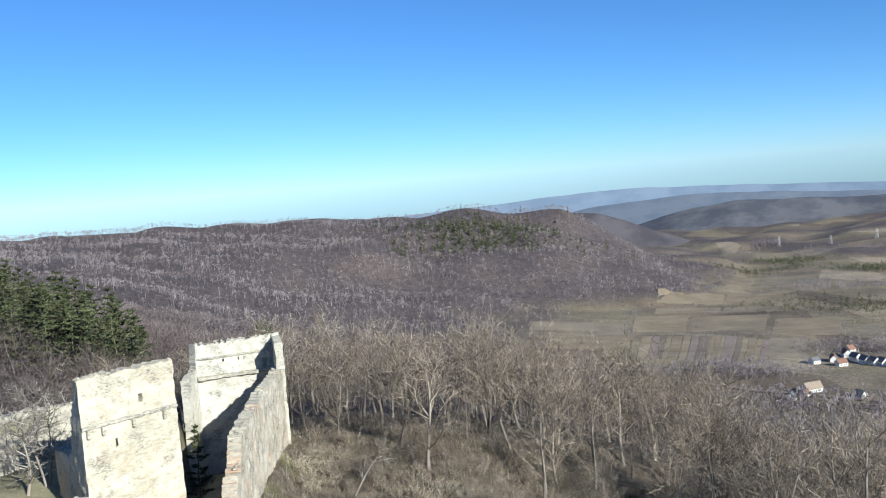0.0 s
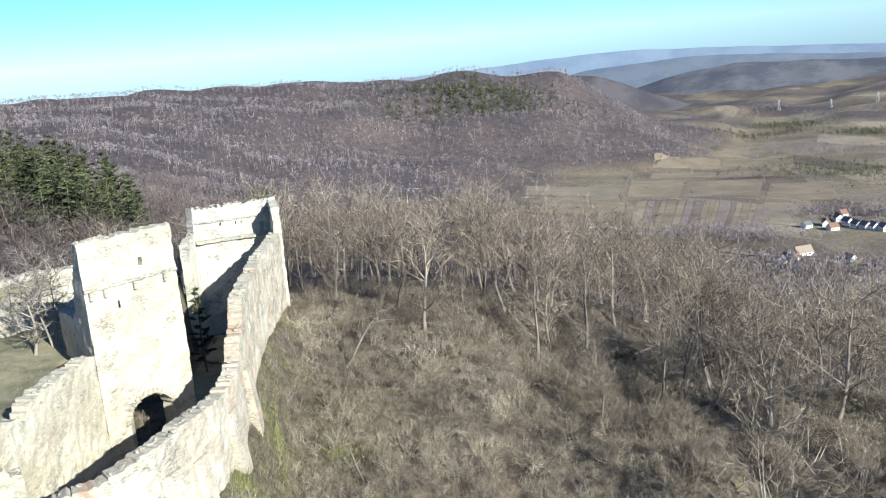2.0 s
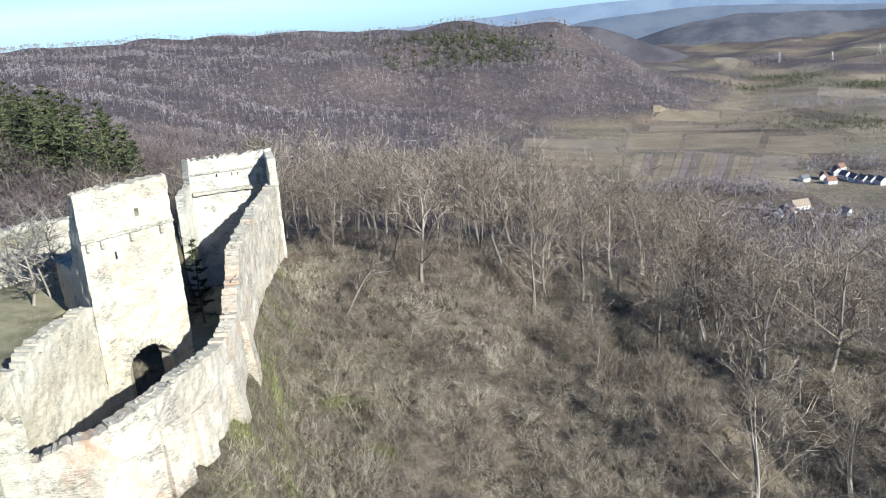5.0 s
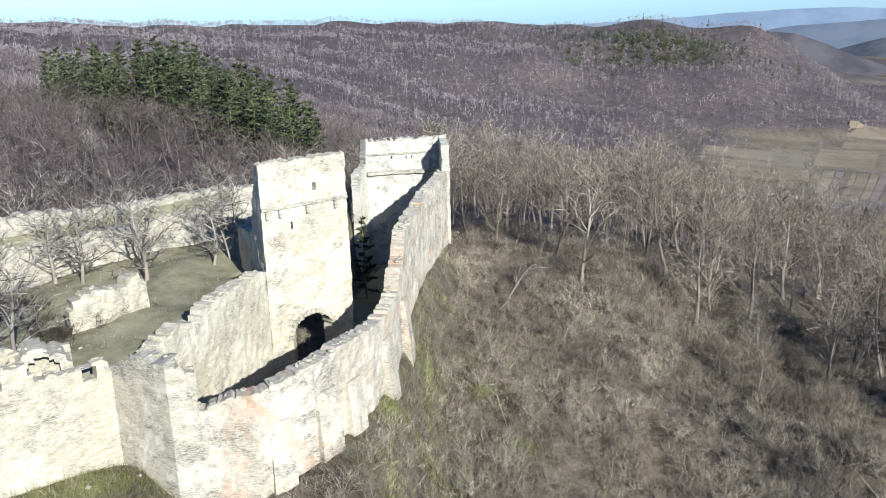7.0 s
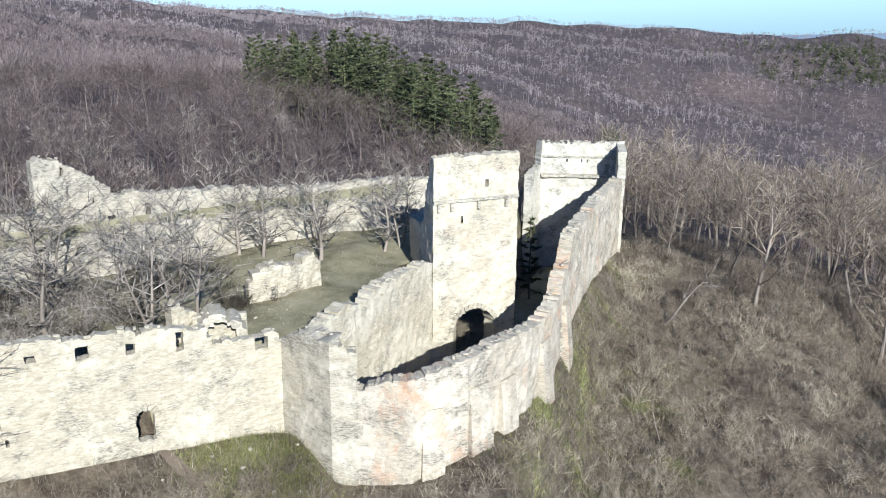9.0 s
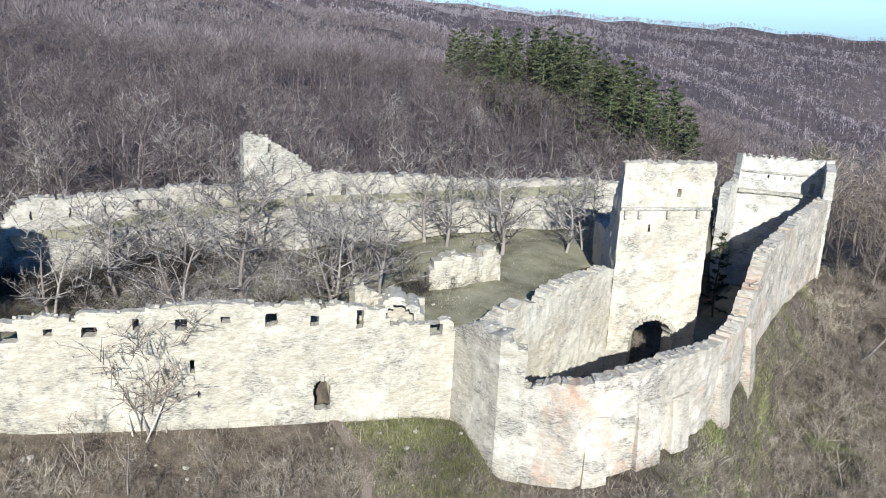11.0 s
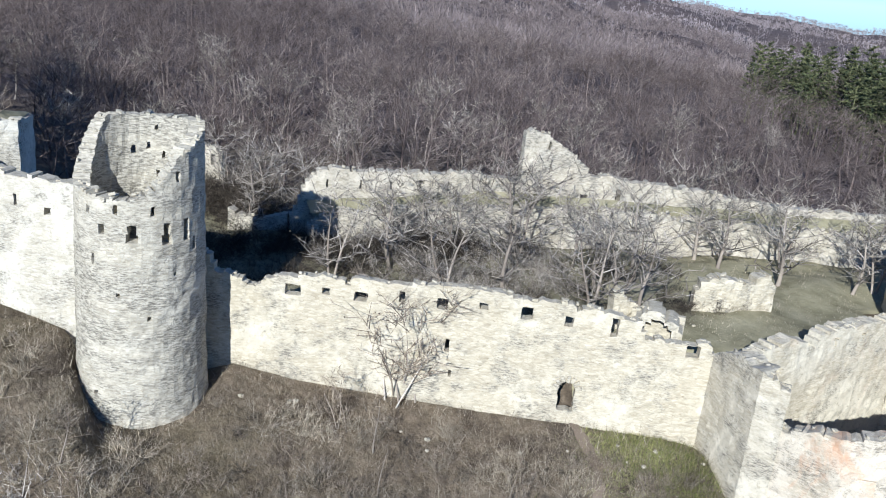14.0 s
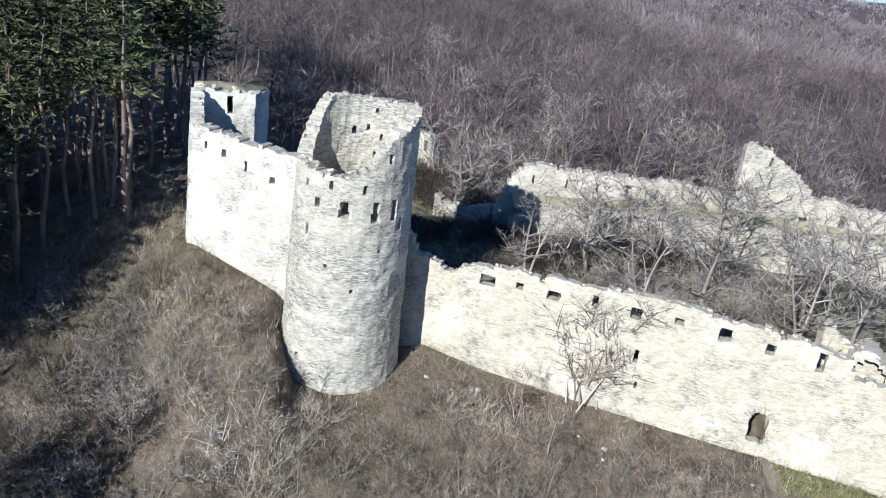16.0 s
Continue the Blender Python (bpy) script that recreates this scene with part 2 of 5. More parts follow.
COURT = [(-61.0, 25.4), (-37.0, 54.9), (-35.1, 57), (-34.0, 65), (-33.1, 74.2), (-36.2, 78), (-33, 112), (-48, 95), (-70, 54), (-76.8, 38.0), (-94, 42), (-96, 25), (-78, 21)]
BAILEY = [(-29.6, 52.2), (-25, 53.2), (-22.4, 56.5), (-20.6, 64.2), (-20.3, 70.5), (-21.6, 81.5), (-22.4, 94.6), (-23.0, 112), (-32.5, 110), (-31, 84), (-27.0, 81.0), (-32.6, 74), (-33.6, 65), (-34.9, 55)]


def inside_depth(x, y, poly):
    """Distance inside a polygon, negative outside."""
    x, y = np.asarray(x, float), np.asarray(y, float)
    dist = np.full(x.shape, 1e9)
    odd = np.zeros(x.shape, bool)
    for (x0, y0), (x1, y1) in zip(poly, poly[1:] + poly[:1]):
        ex, ey = x1 - x0, y1 - y0
        u = np.clip(((x - x0) * ex + (y - y0) * ey) / (ex * ex + ey * ey), 0, 1)
        dist = np.minimum(dist, np.hypot(x - x0 - u * ex, y - y0 - u * ey))
        cross = ((y0 > y) != (y1 > y)) & (x < ex * (y - y0) / (ey if abs(ey) > 1e-9 else 1e-9) + x0)
        odd ^= cross
    return np.where(odd, dist, -dist)


WAVES = {}


def wave(x, y, size, seed):
    """Cheap smooth unevenness between -1 and 1."""
    if (size, seed) not in WAVES:
        rng = np.random.RandomState(seed)
        a, ph, q = rng.uniform(0, 6.283, 7), rng.uniform(0, 6.283, 7), rng.uniform(0.6, 1.9, 7) / size * 6.283
        WAVES[(size, seed)] = list(zip(q * np.cos(a), q * np.sin(a), ph))
    out = 0.0
    for kx, ky, ph in WAVES[(size, seed)]:
        out = out + np.sin(kx * x + ky * y + ph)
    return out / 3.5


def lift(x, y):
    """The general fall of the country to the north."""
    return -0.010 * x - 0.042 * y


def land(x, y):
    x, y = np.asarray(x, float), np.asarray(y, float)
    r = np.hypot(x, y)
    az = np.degrees(np.arctan2(-x, y))
    re, ze = np.interp(az, EDGE_B, EDGE_R), np.interp(az, EDGE_B, EDGE_Z)
    inner = np.clip(re - r, 0, None)
    near = ze - 0.24 * inner - 0.0016 * inner ** 2
    soft = np.clip((inner - 6) / 30, 0, 1)
    even = -9 - 0.30 * (66 - np.hypot(x + 8, y * 0.92)) - 0.10 * x
    near = near * (1 - soft) + even * soft
    radii = sorted(HEIGHTS)
    zs = [np.interp(az, BEARINGS, HEIGHTS[k]) for k in radii]
    far = zs[0]
    for k in range(len(radii) - 1):
        u = np.clip((r - radii[k]) / (radii[k + 1] - radii[k]), 0, 1)
        u = u * u * (3 - 2 * u) * 0.5 + u * 0.5
        far = np.where(r > radii[k], zs[k] + (zs[k + 1] - zs[k]) * u, far)
    rim = np.clip((r - re) / np.maximum(250 - re, 1), 0, 1)
    z = np.where(r < re, near, np.where(r < 250, ze + (zs[0] - ze) * rim ** 1.25, far))
    z = z + (0.6 * wave(x, y, 22, 3) + 0.38 * wave(x, y, 6.5, 4)) * np.clip((re - r) / 12, 0, 1)
    z = z + np.clip((r - 260) / 500, 0, 1) * np.where(z > -140, 9, 1.5) * wave(x, y, 260, 5)
    z = z + np.clip((r - 900) / 900, 0, 1) * np.where(z > -140, 8, 1) * (wave(x, y, 620, 8) + 0.6 * wave(x, y, 330, 28))
    z = z + lift(x, y)
    if r.min() > 170:
        return z
    z = z + 1.2 * np.exp(-(((x + 33.8) / 5.0) ** 2 + ((y - 48.5) / 4.6) ** 2))
    a = np.clip((inside_depth(x, y, BAILEY) + 0.2) / 0.8, 0, 1)
    z = z * (1 - a) -5.5 * a
    c = np.clip((inside_depth(x, y, COURT) - 0.3) / 0.9, 0, 1)
    z = z * (1 - c) + (2.9 + 0.35 * wave(x, y, 14, 9)) * c
    return z


def land_at(x, y):
    return float(land(np.array([x]), np.array([y]))[0])


def bearing(az, r):
    return (-r * math.sin(radians(az)), r * math.cos(radians(az)))


def meadow(x, y, z):
    """How far open fields cover a place: the valley floor and patches of the far hills."""
    r, az, z = np.hypot(x, y), np.degrees(np.arctan2(-x, y)), z - lift(x, y)
    low = np.clip((-138 - z) / 8, 0, 1) * np.clip((r - 520) / 80, 0, 1)
    patch = np.clip(wave(x, y, 420, 21) * 2.2 + 0.8, 0, 1) * np.clip((r - 1900) / 300, 0, 1) * np.clip((-12 - az) / 4, 0, 1)
    return np.clip(np.maximum(low, patch), 0, 1)


# ---- mesh helpers ----
def mesh_object(name, verts, faces, material, parent=None, smooth=False):
    me = bpy.data.meshes.new(name)
    me.from_pydata([tuple(v) for v in verts], [], [tuple(f) for f in faces])
    me.materials.append(material)
    if smooth:
        me.polygons.foreach_set("use_smooth", [True] * len(me.polygons))
    ob = new(name, me)
    ob.parent = parent
    return ob


def fast_mesh(name, verts, tris, material):
    """A mesh of triangles from arrays."""
    me = bpy.data.meshes.new(name)
    v, t = np.asarray(verts, np.float32).reshape(-1, 3), np.asarray(tris, np.int32).reshape(-1, 3)
    me.vertices.add(len(v))
    me.vertices.foreach_set("co", v.reshape(-1))
    me.loops.add(t.size)
    me.loops.foreach_set("vertex_index", t.reshape(-1))
    me.polygons.add(len(t))
    me.polygons.foreach_set("loop_start", np.arange(0, t.size, 3, dtype=np.int32))
    me.update(calc_edges=True)
    me.materials.append(material)
    return me


def part(name, bm, material, parent, label=""):
    me = bpy.data.meshes.new(name)
    bm.to_mesh(me)
    bm.free()
    me.materials.append(material)
    ob = new(name, me)
    ob.parent = parent
    return tagged(ob, label)


# ---- ground ----
def build_ground():
    az = np.concatenate([np.arange(-180, -40, 5.0), np.arange(-40, 108, 0.6), np.arange(108, 180, 5.0)])
    rr = np.concatenate([[1, 8, 16, 22], np.arange(28, 130, 1.3), 130 * 1.035 ** np.arange(0, 106)])
    rr = rr[rr < 4930]
    A, Rr = np.meshgrid(np.radians(az), rr)
    X, Y = -Rr * np.sin(A), Rr * np.cos(A)
    Z = land(X, Y)
    n, m = A.shape
    verts = np.stack([X, Y, Z], -1).reshape(-1, 3)
    i, j = np.meshgrid(np.arange(n - 1), np.arange(m), indexing="ij")
    k = (j + 1) % m
    faces = np.stack([i * m + k, i * m + j, (i + 1) * m + j, (i + 1) * m + k], -1).reshape(-1, 4)
    faces = faces.tolist() + [list(range(m))]
    ob = mesh_object("ground", verts.tolist(), faces, GROUND, None, True)
    for key, values in (("meadow", meadow(X, Y, Z)), ("woodland", np.clip((Rr - 110) / 60, 0, 1) * (1 - meadow(X, Y, Z)))):
        ob.data.attributes.new(key, "FLOAT", "POINT").data.foreach_set("value", values.reshape(-1).astype(np.float32))
    tagged(ob, "brown wooded hillside with dry grass and leaf litter", "ground", kind="structure")


build_ground()


# ---- castle walls ----
def path_frames(path, closed):
    """Corner points, their outward mitres (to the right of the way) and running lengths."""
    pts = [Vector((p[0], p[1])) for p in path]
    if closed:
        pts.append(pts[0].copy())
    dirs = [(b - a).normalized() for a, b in zip(pts, pts[1:])]
    run, mitres = [0.0], []
    for a, b in zip(pts, pts[1:]):
        run.append(run[-1] + (b - a).length)
    for k in range(len(pts)):
        d0 = dirs[k - 1] if (k > 0 or closed) else dirs[0]
        d1 = dirs[k % len(dirs)] if (k < len(dirs) or closed) else dirs[-1]
        n0, n1 = Vector((d0.y, -d0.x)), Vector((d1.y, -d1.x))
        m = (n0 + n1)
        m = m / max(0.3, m.length_squared / 2)
        mitres.append(m)
    return pts, mitres, run


CAP_MESHES = []


def cap_meshes():
    """A few weathered blocks, shared by all loose stones."""
    if CAP_MESHES:
        return CAP_MESHES
    rng = random.Random(11)
    for k in range(7):
        bm = bmesh.new()
        bmesh.ops.create_cube(bm, size=1)
        bmesh.ops.bevel(bm, geom=bm.edges[:], offset=0.16, segments=1, affect="EDGES")
        for v in bm.verts:
            v.co += Vector([rng.uniform(-0.10, 0.10) for _ in range(3)])
        me = bpy.data.meshes.new("stone")
        bm.to_mesh(me)
        bm.free()
        me.materials.append(STONE_PIER)
        CAP_MESHES.append(me)
    return CAP_MESHES


def masonry(name, label, path, thick, base, top, holes=(), closed=False, step=0.36, material=None, batter=None,
            seed=1, caps=True, category="wall", rough=0.07, parent=None, kind="", face=1):
    """A thick ruined wall along a path. base, top: heights as functions of the running length; holes: (s0, s1, z0, z1, arched).
    face: the path is the wall's face on its right (1), on its left (-1) or its middle (0)."""
    pts, mitres, run = path_frames(path, closed)
    length = run[-1]
    svals = set(run)
    for a, b in zip(run, run[1:]):
        n = max(1, round((b - a) / step))
        svals |= {a + (b - a) * k / n for k in range(n + 1)}
    zlo = min(base(s * length / 40) for s in range(41))
    zhi = max(top(s * length / 200) for s in range(201)) + 0.6
    zvals = set(np.arange(zlo, zhi + step, step).round(3).tolist())
    keep_s, keep_z = set(run), set()
    for h in holes:
        if h[4]:
            n = 7
            keep_s |= {h[0] + (h[1] - h[0]) * k / n for k in range(n + 1)}
            keep_z |= {h[2] + (h[3] - h[2]) * k / 7 for k in range(8)}
        else:
            keep_s |= {h[0], h[1]}
            keep_z |= {h[2], h[3]}

    def merged(vals, keep):
        out = sorted(keep)
        for v in sorted(vals):
            if all(abs(v - q) > 0.12 for q in keep):
                out.append(v)
        return sorted(out)

    S, Z = merged(svals, keep_s), merged(zvals, keep_z)
    ns, nz = len(S) - 1, len(Z) - 1
    off = seed * 17.3

    def ragged(s):
        return top(s) + 0.30 * noise.noise((s * 0.9, off, 0)) + 0.22 * noise.noise((s * 2.3, off, 5))

    def solid(i, j):
        if closed:
            i %= ns
        if i < 0 or i >= ns or j < 0 or j >= nz:
            return False
        s, z = (S[i] + S[i + 1]) / 2, (Z[j] + Z[j + 1]) / 2
        if z > ragged(s) or Z[j + 1] < base(s) - 0.2:
            return False
        for s0, s1, z0, z1, arched in holes:
            if s0 < s < s1 and z0 < z < z1:
                if not arched:
                    return False
                w = (s1 - s0) / 2
                spring = max(z0, z1 - w)
                if z < spring or ((s - s0 - w) / w) ** 2 + ((z - spring) / (z1 - spring)) ** 2 < 1:
                    return False
        return True

    grid = [[solid(i, j) for j in range(nz)] for i in range(ns)]

    def filled(i, j):
        if closed:
            i %= ns
        return 0 <= i < ns and 0 <= j < nz and grid[i][j]

    verts, index, faces = [], {}, []

    def vert(i, j, side):
        if closed:
            i %= ns
        key = (i, j, side)
        if key in index:
            return index[key]
        s, z = S[i], Z[j]
        k = max(q for q in range(len(run) - 1) if run[q] <= s + 1e-6)
        u = (s - run[k]) / (run[k + 1] - run[k])
        p = pts[k].lerp(pts[k + 1], u)
        m = mitres[k].lerp(mitres[k + 1], u)
        at_corner = min(abs(s - q) for q in run) < 1e-6
        js = 0.0 if at_corner else 0.10 * noise.noise((s * 3.1, z * 3.1, off))
        jz = 0.12 * noise.noise((s * 2.7, z * 2.9, off + 9))
        if (filled(i - 1, j - 1) or filled(i, j - 1)) and not filled(i - 1, j) and not filled(i, j) and z > base(s) + 1:
            want = ragged(s)
            if abs(want - z) < step * 1.2:
                z = min(max(want, z - 0.5 * step), z + 0.5 * step)
        d = thick / 2 + rough * noise.noise((s * 1.3, z * 1.3, off + side * 3)) * 1.6 + rough * noise.noise((s * 0.3, z * 0.4, off + 4))
        if side == 0 and batter:
            d += batter(s, z)
        t = (pts[k + 1] - pts[k]).normalized() * js
        q = p + t + m * ((d if side == 0 else -d) - face * thick / 2)
        index[key] = len(verts)
        verts.append((q.x, q.y, z + jz))
        return index[key]

    for i in range(ns):
        for j in range(nz):
            if not grid[i][j]:
                continue
            a = [vert(i, j, 0), vert(i + 1, j, 0), vert(i + 1, j + 1, 0), vert(i, j + 1, 0)]
            b = [vert(i, j, 1), vert(i + 1, j, 1), vert(i + 1, j + 1, 1), vert(i, j + 1, 1)]
            faces += [a, b[::-1]]
            if not filled(i, j + 1):
                faces.append([a[3], a[2], b[2], b[3]])
            if not filled(i, j - 1):
                faces.append([a[1], a[0], b[0], b[1]])
            if not filled(i + 1, j):
                faces.append([a[2], a[1], b[1], b[2]])
            if not filled(i - 1, j):
                faces.append([a[0], a[3], b[3], b[0]])
    material = material or STONE
    ob = mesh_object(name, verts, faces, material, parent)
    if not parent:
        tagged(ob, label, category, kind=kind)
    else:
        tagged(ob, label)
    if caps:
        rng = random.Random(seed)
        s = rng.uniform(0, 0.5)
        while s < length - 0.2:
            i = max(q for q in range(ns) if S[q] <= s)
            col = [j for j in range(nz) if grid[i][j]]
            if col:
                z = Z[col[-1] + 1]
                k = max(q for q in range(len(run) - 1) if run[q] <= s + 1e-6)
                u = (s - run[k]) / (run[k + 1] - run[k])
                p = pts[k].lerp(pts[k + 1], u) + mitres[k].lerp(mitres[k + 1], u) * (rng.uniform(-0.32, 0.40) - face / 2) * thick
                d = pts[k + 1] - pts[k]
                st = new("stone", rng.choice(cap_meshes()))
                st.parent = ob
                st.matrix_basis = pose(p.x, p.y, z - 0.03, rng.uniform(-14, 14), rng.uniform(-14, 14),
                                       math.degrees(math.atan2(d.y, d.x)) + rng.uniform(-25, 25)) @ Matrix.Diagonal(
                    (rng.uniform(0.14, 0.5), rng.uniform(0.14, 0.42), rng.uniform(0.08, 0.26), 1))
            s += rng.uniform(0.3, 1.1)
    return ob


def level(*knots):
    """Height along a wall from (length, height) pairs."""
    ss, zz = [k[0] for k in knots], [k[1] for k in knots]
    return lambda s: float(np.interp(s, ss, zz))


# curtain wall on the near side, with a row of square loopholes and a small arched door
CURTAIN = [(-61.25, 21.58), (-34.80, 53.84)]
OFF = 1.5
loops = []
for s, z, w, hh in ((6.75, 5.58, 1.25, 0.85), (9.28, 5.78, 0.6, 0.55), (11.94, 5.65, 1.0, 0.75), (15.06, 6.04, 0.45, 0.9), (18.15, 5.86, 0.85, 0.9),
                    (21.24, 6.03, 0.65, 0.5), (24.5, 5.89, 0.85, 0.95), (27.69, 5.59, 0.65, 0.8), (31.07, 5.55, 0.5, 1.4), (37.06, 4.37, 1.0, 0.95)):
    loops.append((s + OFF - w / 2, s + OFF + w / 2, z - hh / 2, z + hh / 2, False))
loops += [(s0 + OFF, s1 + OFF, z0, z1, arched) for s0, s1, z0, z1, arched in (
    (18.63, 18.95, 2.0, 3.05, False), (17.55, 17.75, 0.0, 0.5, False), (19.06, 19.26, -0.05, 0.5, False), (27.6, 28.9, -1.75, 0.75, True))]
curtain = masonry("curtain_wall", "long pale limestone curtain wall with loopholes and arched doorway", CURTAIN, 0.85,
                  lambda s: -6.0, level((0, 8.2), (1.4, 8.0), (2.2, 6.5), (4.3, 6.05), (4.9, 5.4), (5.5, 5.6), (6.1, 6.35), (8.9, 6.85), (15.5, 7.1), (21.4, 7.35), (27.6, 7.0), (32.7, 6.6),
                                        (34.5, 6.2), (34.9, 5.1), (37.5, 4.95), (39.7, 5.1), (40.3, 4.0), (41.7, 3.9)), loops, material=STONE, seed=2)

# thick corner pier that closes the outer ward
spur = masonry("corner_pier", "massive weathered stone corner pier with a broken top", [(-36.3, 52.7), (-30.5, 50.75), (-28.55, 51.3), (-29.9, 53.6)], 1.9,
               lambda s: -8.0, level((0, 4.2), (1.0, 4.8), (2.5, 5.5), (6.2, 5.7), (7.2, 5.5), (8.1, 4.9), (10.7, 4.4)), material=STONE_PIER, seed=3, rough=0.06)

# outer wall of the ward, bending away to the far tower
OUTER = [bearing(az, r) for az, r in ((29.5, 59.0), (25.2, 57.6), (21.2, 60.0), (17.0, 67.0), (15.3, 73.0), (14.2, 84.0), (12.8, 97.0), (11.2, 113.0))]
outer = masonry("outer_wall", "pale outer ward wall with reddish stains and ragged stepped top", OUTER, 1.3,
                lambda s: -9.0, level((0, 1.9), (3.85, 3.2), (8.6, 3.9), (16, 3.9), (19.5, 3.3), (22.5, 3.4), (27, 3.7), (29.5, 5.0), (32.5, 5.4), (34, 7.3), (40, 7.5), (47, 7.7), (64, 7.6)),
                material=STONE_RED, seed=4, rough=0.09)


def buttress(x, y, facing, width, depth, height, foot):
    """A sloping buttress against the outer wall."""
    bm = bmesh.new()
    n = 7
    rows = []
    for k in range(n + 1):
        u = k / n
        z = foot + (height - foot) * u
        d = depth * (1 - 0.82 * u ** 1.3)
        w = width * (1 - 0.18 * u)
        ring4 = []
        for lx, ly in ((-w / 2, -0.6), (-w / 2, d), (0, d + 0.1), (w / 2, d), (w / 2, -0.6)):
            j = 0.12
            ring4.append(bm.verts.new((lx + j * noise.noise((x + lx * 3, z, 1)), ly + j * noise.noise((y + ly * 3, z, 2)), z)))
        rows.append(ring4)
    for a, b in zip(rows, rows[1:]):
        for k in range(4):
            bm.faces.new((a[k], a[k + 1], b[k + 1], b[k]))
        bm.faces.new((a[4], a[0], b[0], b[4]))
    bm.faces.new(rows[-1])
    bmesh.ops.recalc_face_normals(bm, faces=bm.faces[:])
    ob = part("buttress", bm, STONE_RED, outer)
    ob.matrix_basis = pose(x, y, 0, 0, 0, facing)


for x, y, facing, w, d, hh, foot in ((-23.6, 53.6, -140, 2.0, 1.1, 0.6, -10), (-21.4, 57.2, -115, 2.6, 1.4, 1.4, -10), (-20.4, 61.0, -105, 2.4, 1.2, 0.6, -10),
                                     (-19.4, 68.0, -92, 2.6, 1.2, 1.4, -9), (-19.9, 76.5, -83, 3.0, 1.2, 2.0, -9)):
    buttress(x, y, facing, w, d, hh, foot)

# inner wall up to the gate tower
inner = masonry("inner_wall", "pale inner ward wall with a crumbling stepped top", [(-34.4, 55.1), (-33.25, 65), (-32.4, 73.6)], 1.4,
                lambda s: -6.0, level((0, 3.6), (1, 4.2), (2.2, 4.9), (4.5, 5.0), (6.4, 4.7), (7.0, 4.0), (7.4, 4.1), (7.9, 5.1), (12, 5.5), (18.5, 5.2)),
                [(9.6, 9.8, 3.9, 4.7, False), (9.3, 10.1, 4.5, 4.7, False), (13.0, 13.2, 4.0, 4.7, False), (12.7, 13.5, 4.5, 4.7, False)],
                material=STONE_GATE, seed=5)

# gate tower: a tall front with an arched gate, its side broken down to the court
GATE_L, GATE_R = bearing(23.73, 80.3), bearing(18.05, 84.3)
gate = masonry("gate_tower", "tall square gate tower ruin with arched gateway and worn string course",
               [(-38.9, 82.3), (-35.4, 77.3), GATE_L, GATE_R, (-28.1, 83.4)], 1.5, lambda s: -6.0,
               level((0, 7.2), (6.1, 7.6), (7.2, 8.6), (8.6, 12.0), (10.0, 14.9), (10.8, 15.3), (20.2, 15.2), (21.5, 15.0), (23.8, 13.5)),
               [(13.2, 17.8, -5.5, -0.15, True), (16.4, 16.8, 12.1, 12.8, False), (13.85, 14.1, 8.7, 9.4, False)], material=STONE_GATE, seed=6, category="tower")


def ledge(name, a, b, out, z, high, deep, parent, material):
    """A worn projecting course along a wall face."""
    a, b = Vector(a), Vector(b)
    e = (b - a).normalized()
    n = Vector((e.y, -e.x)) * out
    length = (b - a).length
    k = max(2, int(length / 0.5))
    bm = bmesh.new()
    rows = []
    for i in range(k + 1):
        p = a + e * (length * i / k)
        w = deep * (1 + 0.5 * noise.noise((i * 0.6, z, 3)))
        dz = 0.08 * noise.noise((i * 0.7, z, 8))
        q = p + n * w
        rows.append([bm.verts.new((p.x, p.y, z - high / 2 + dz)), bm.verts.new((q.x, q.y, z - high / 2 + dz + 0.05)),
                     bm.verts.new((q.x, q.y, z + high / 2 + dz - 0.06)), bm.verts.new((p.x, p.y, z + high / 2 + dz))])
    for c, d in zip(rows, rows[1:]):
        for i in range(4):
            bm.faces.new((c[i], c[(i + 1) % 4], d[(i + 1) % 4], d[i]))
    bm.faces.new(rows[0])
    bm.faces.new(rows[-1][::-1])
    bmesh.ops.recalc_face_normals(bm, faces=bm.faces[:])
    return part(name, bm, material, parent)


def along(a, b, out, shift):
    """The line of a wall face: both ends moved outward."""
    e = (Vector(b) - Vector(a)).normalized()
    n = Vector((e.y, -e.x)) * out * shift
    return Vector(a) + n, Vector(b) + n


ga, gb = along(GATE_L, GATE_R, 1, -0.02)
ledge("string_course", ga, gb, 1, 10.95, 0.35, 0.22, gate, STONE_GREY)
ge = (gb - ga).normalized()
for u in (0.5, 1.85, 4.7, 7.7):
    p = ga + ge * u
    bm = bmesh.new()
    bmesh.ops.create_cube(bm, size=1)
    bmesh.ops.bevel(bm, geom=bm.edges[:], offset=0.12, segments=1, affect="EDGES")
    cb = part("corbel", bm, STONE_GREY, gate)
    cb.matrix_basis = pose(p.x + 0.08, p.y - 0.08, 10.4, 0, 0, math.degrees(math.atan2(ge.y, ge.x))) @ Matrix.Diagonal((0.3, 0.5, 0.75, 1))


def voussoirs(parent, a, e, out, s_mid, spring, radius, rise, count, size):
    """Wedge stones round an arch."""
    n = Vector((e.y, -e.x)) * out
    yaw = math.degrees(math.atan2(e.y, e.x))
    rng = random.Random(count)
    for k in range(count):
        u = math.pi * (k + 0.5) / count
        c = a + e * (s_mid + (radius + 0.22) * math.cos(u)) + n * 0.03
        st = new("arch_stone", rng.choice(cap_meshes()))
        st.parent = parent
        st.matrix_basis = pose(c.x, c.y, spring + (rise + 0.22) * math.sin(u), 0, 0, yaw) @ pose(0, 0, 0, 0, 90 - math.degrees(u), 0) @ Matrix.Diagonal(
            (size, 0.34, 0.52, 1))


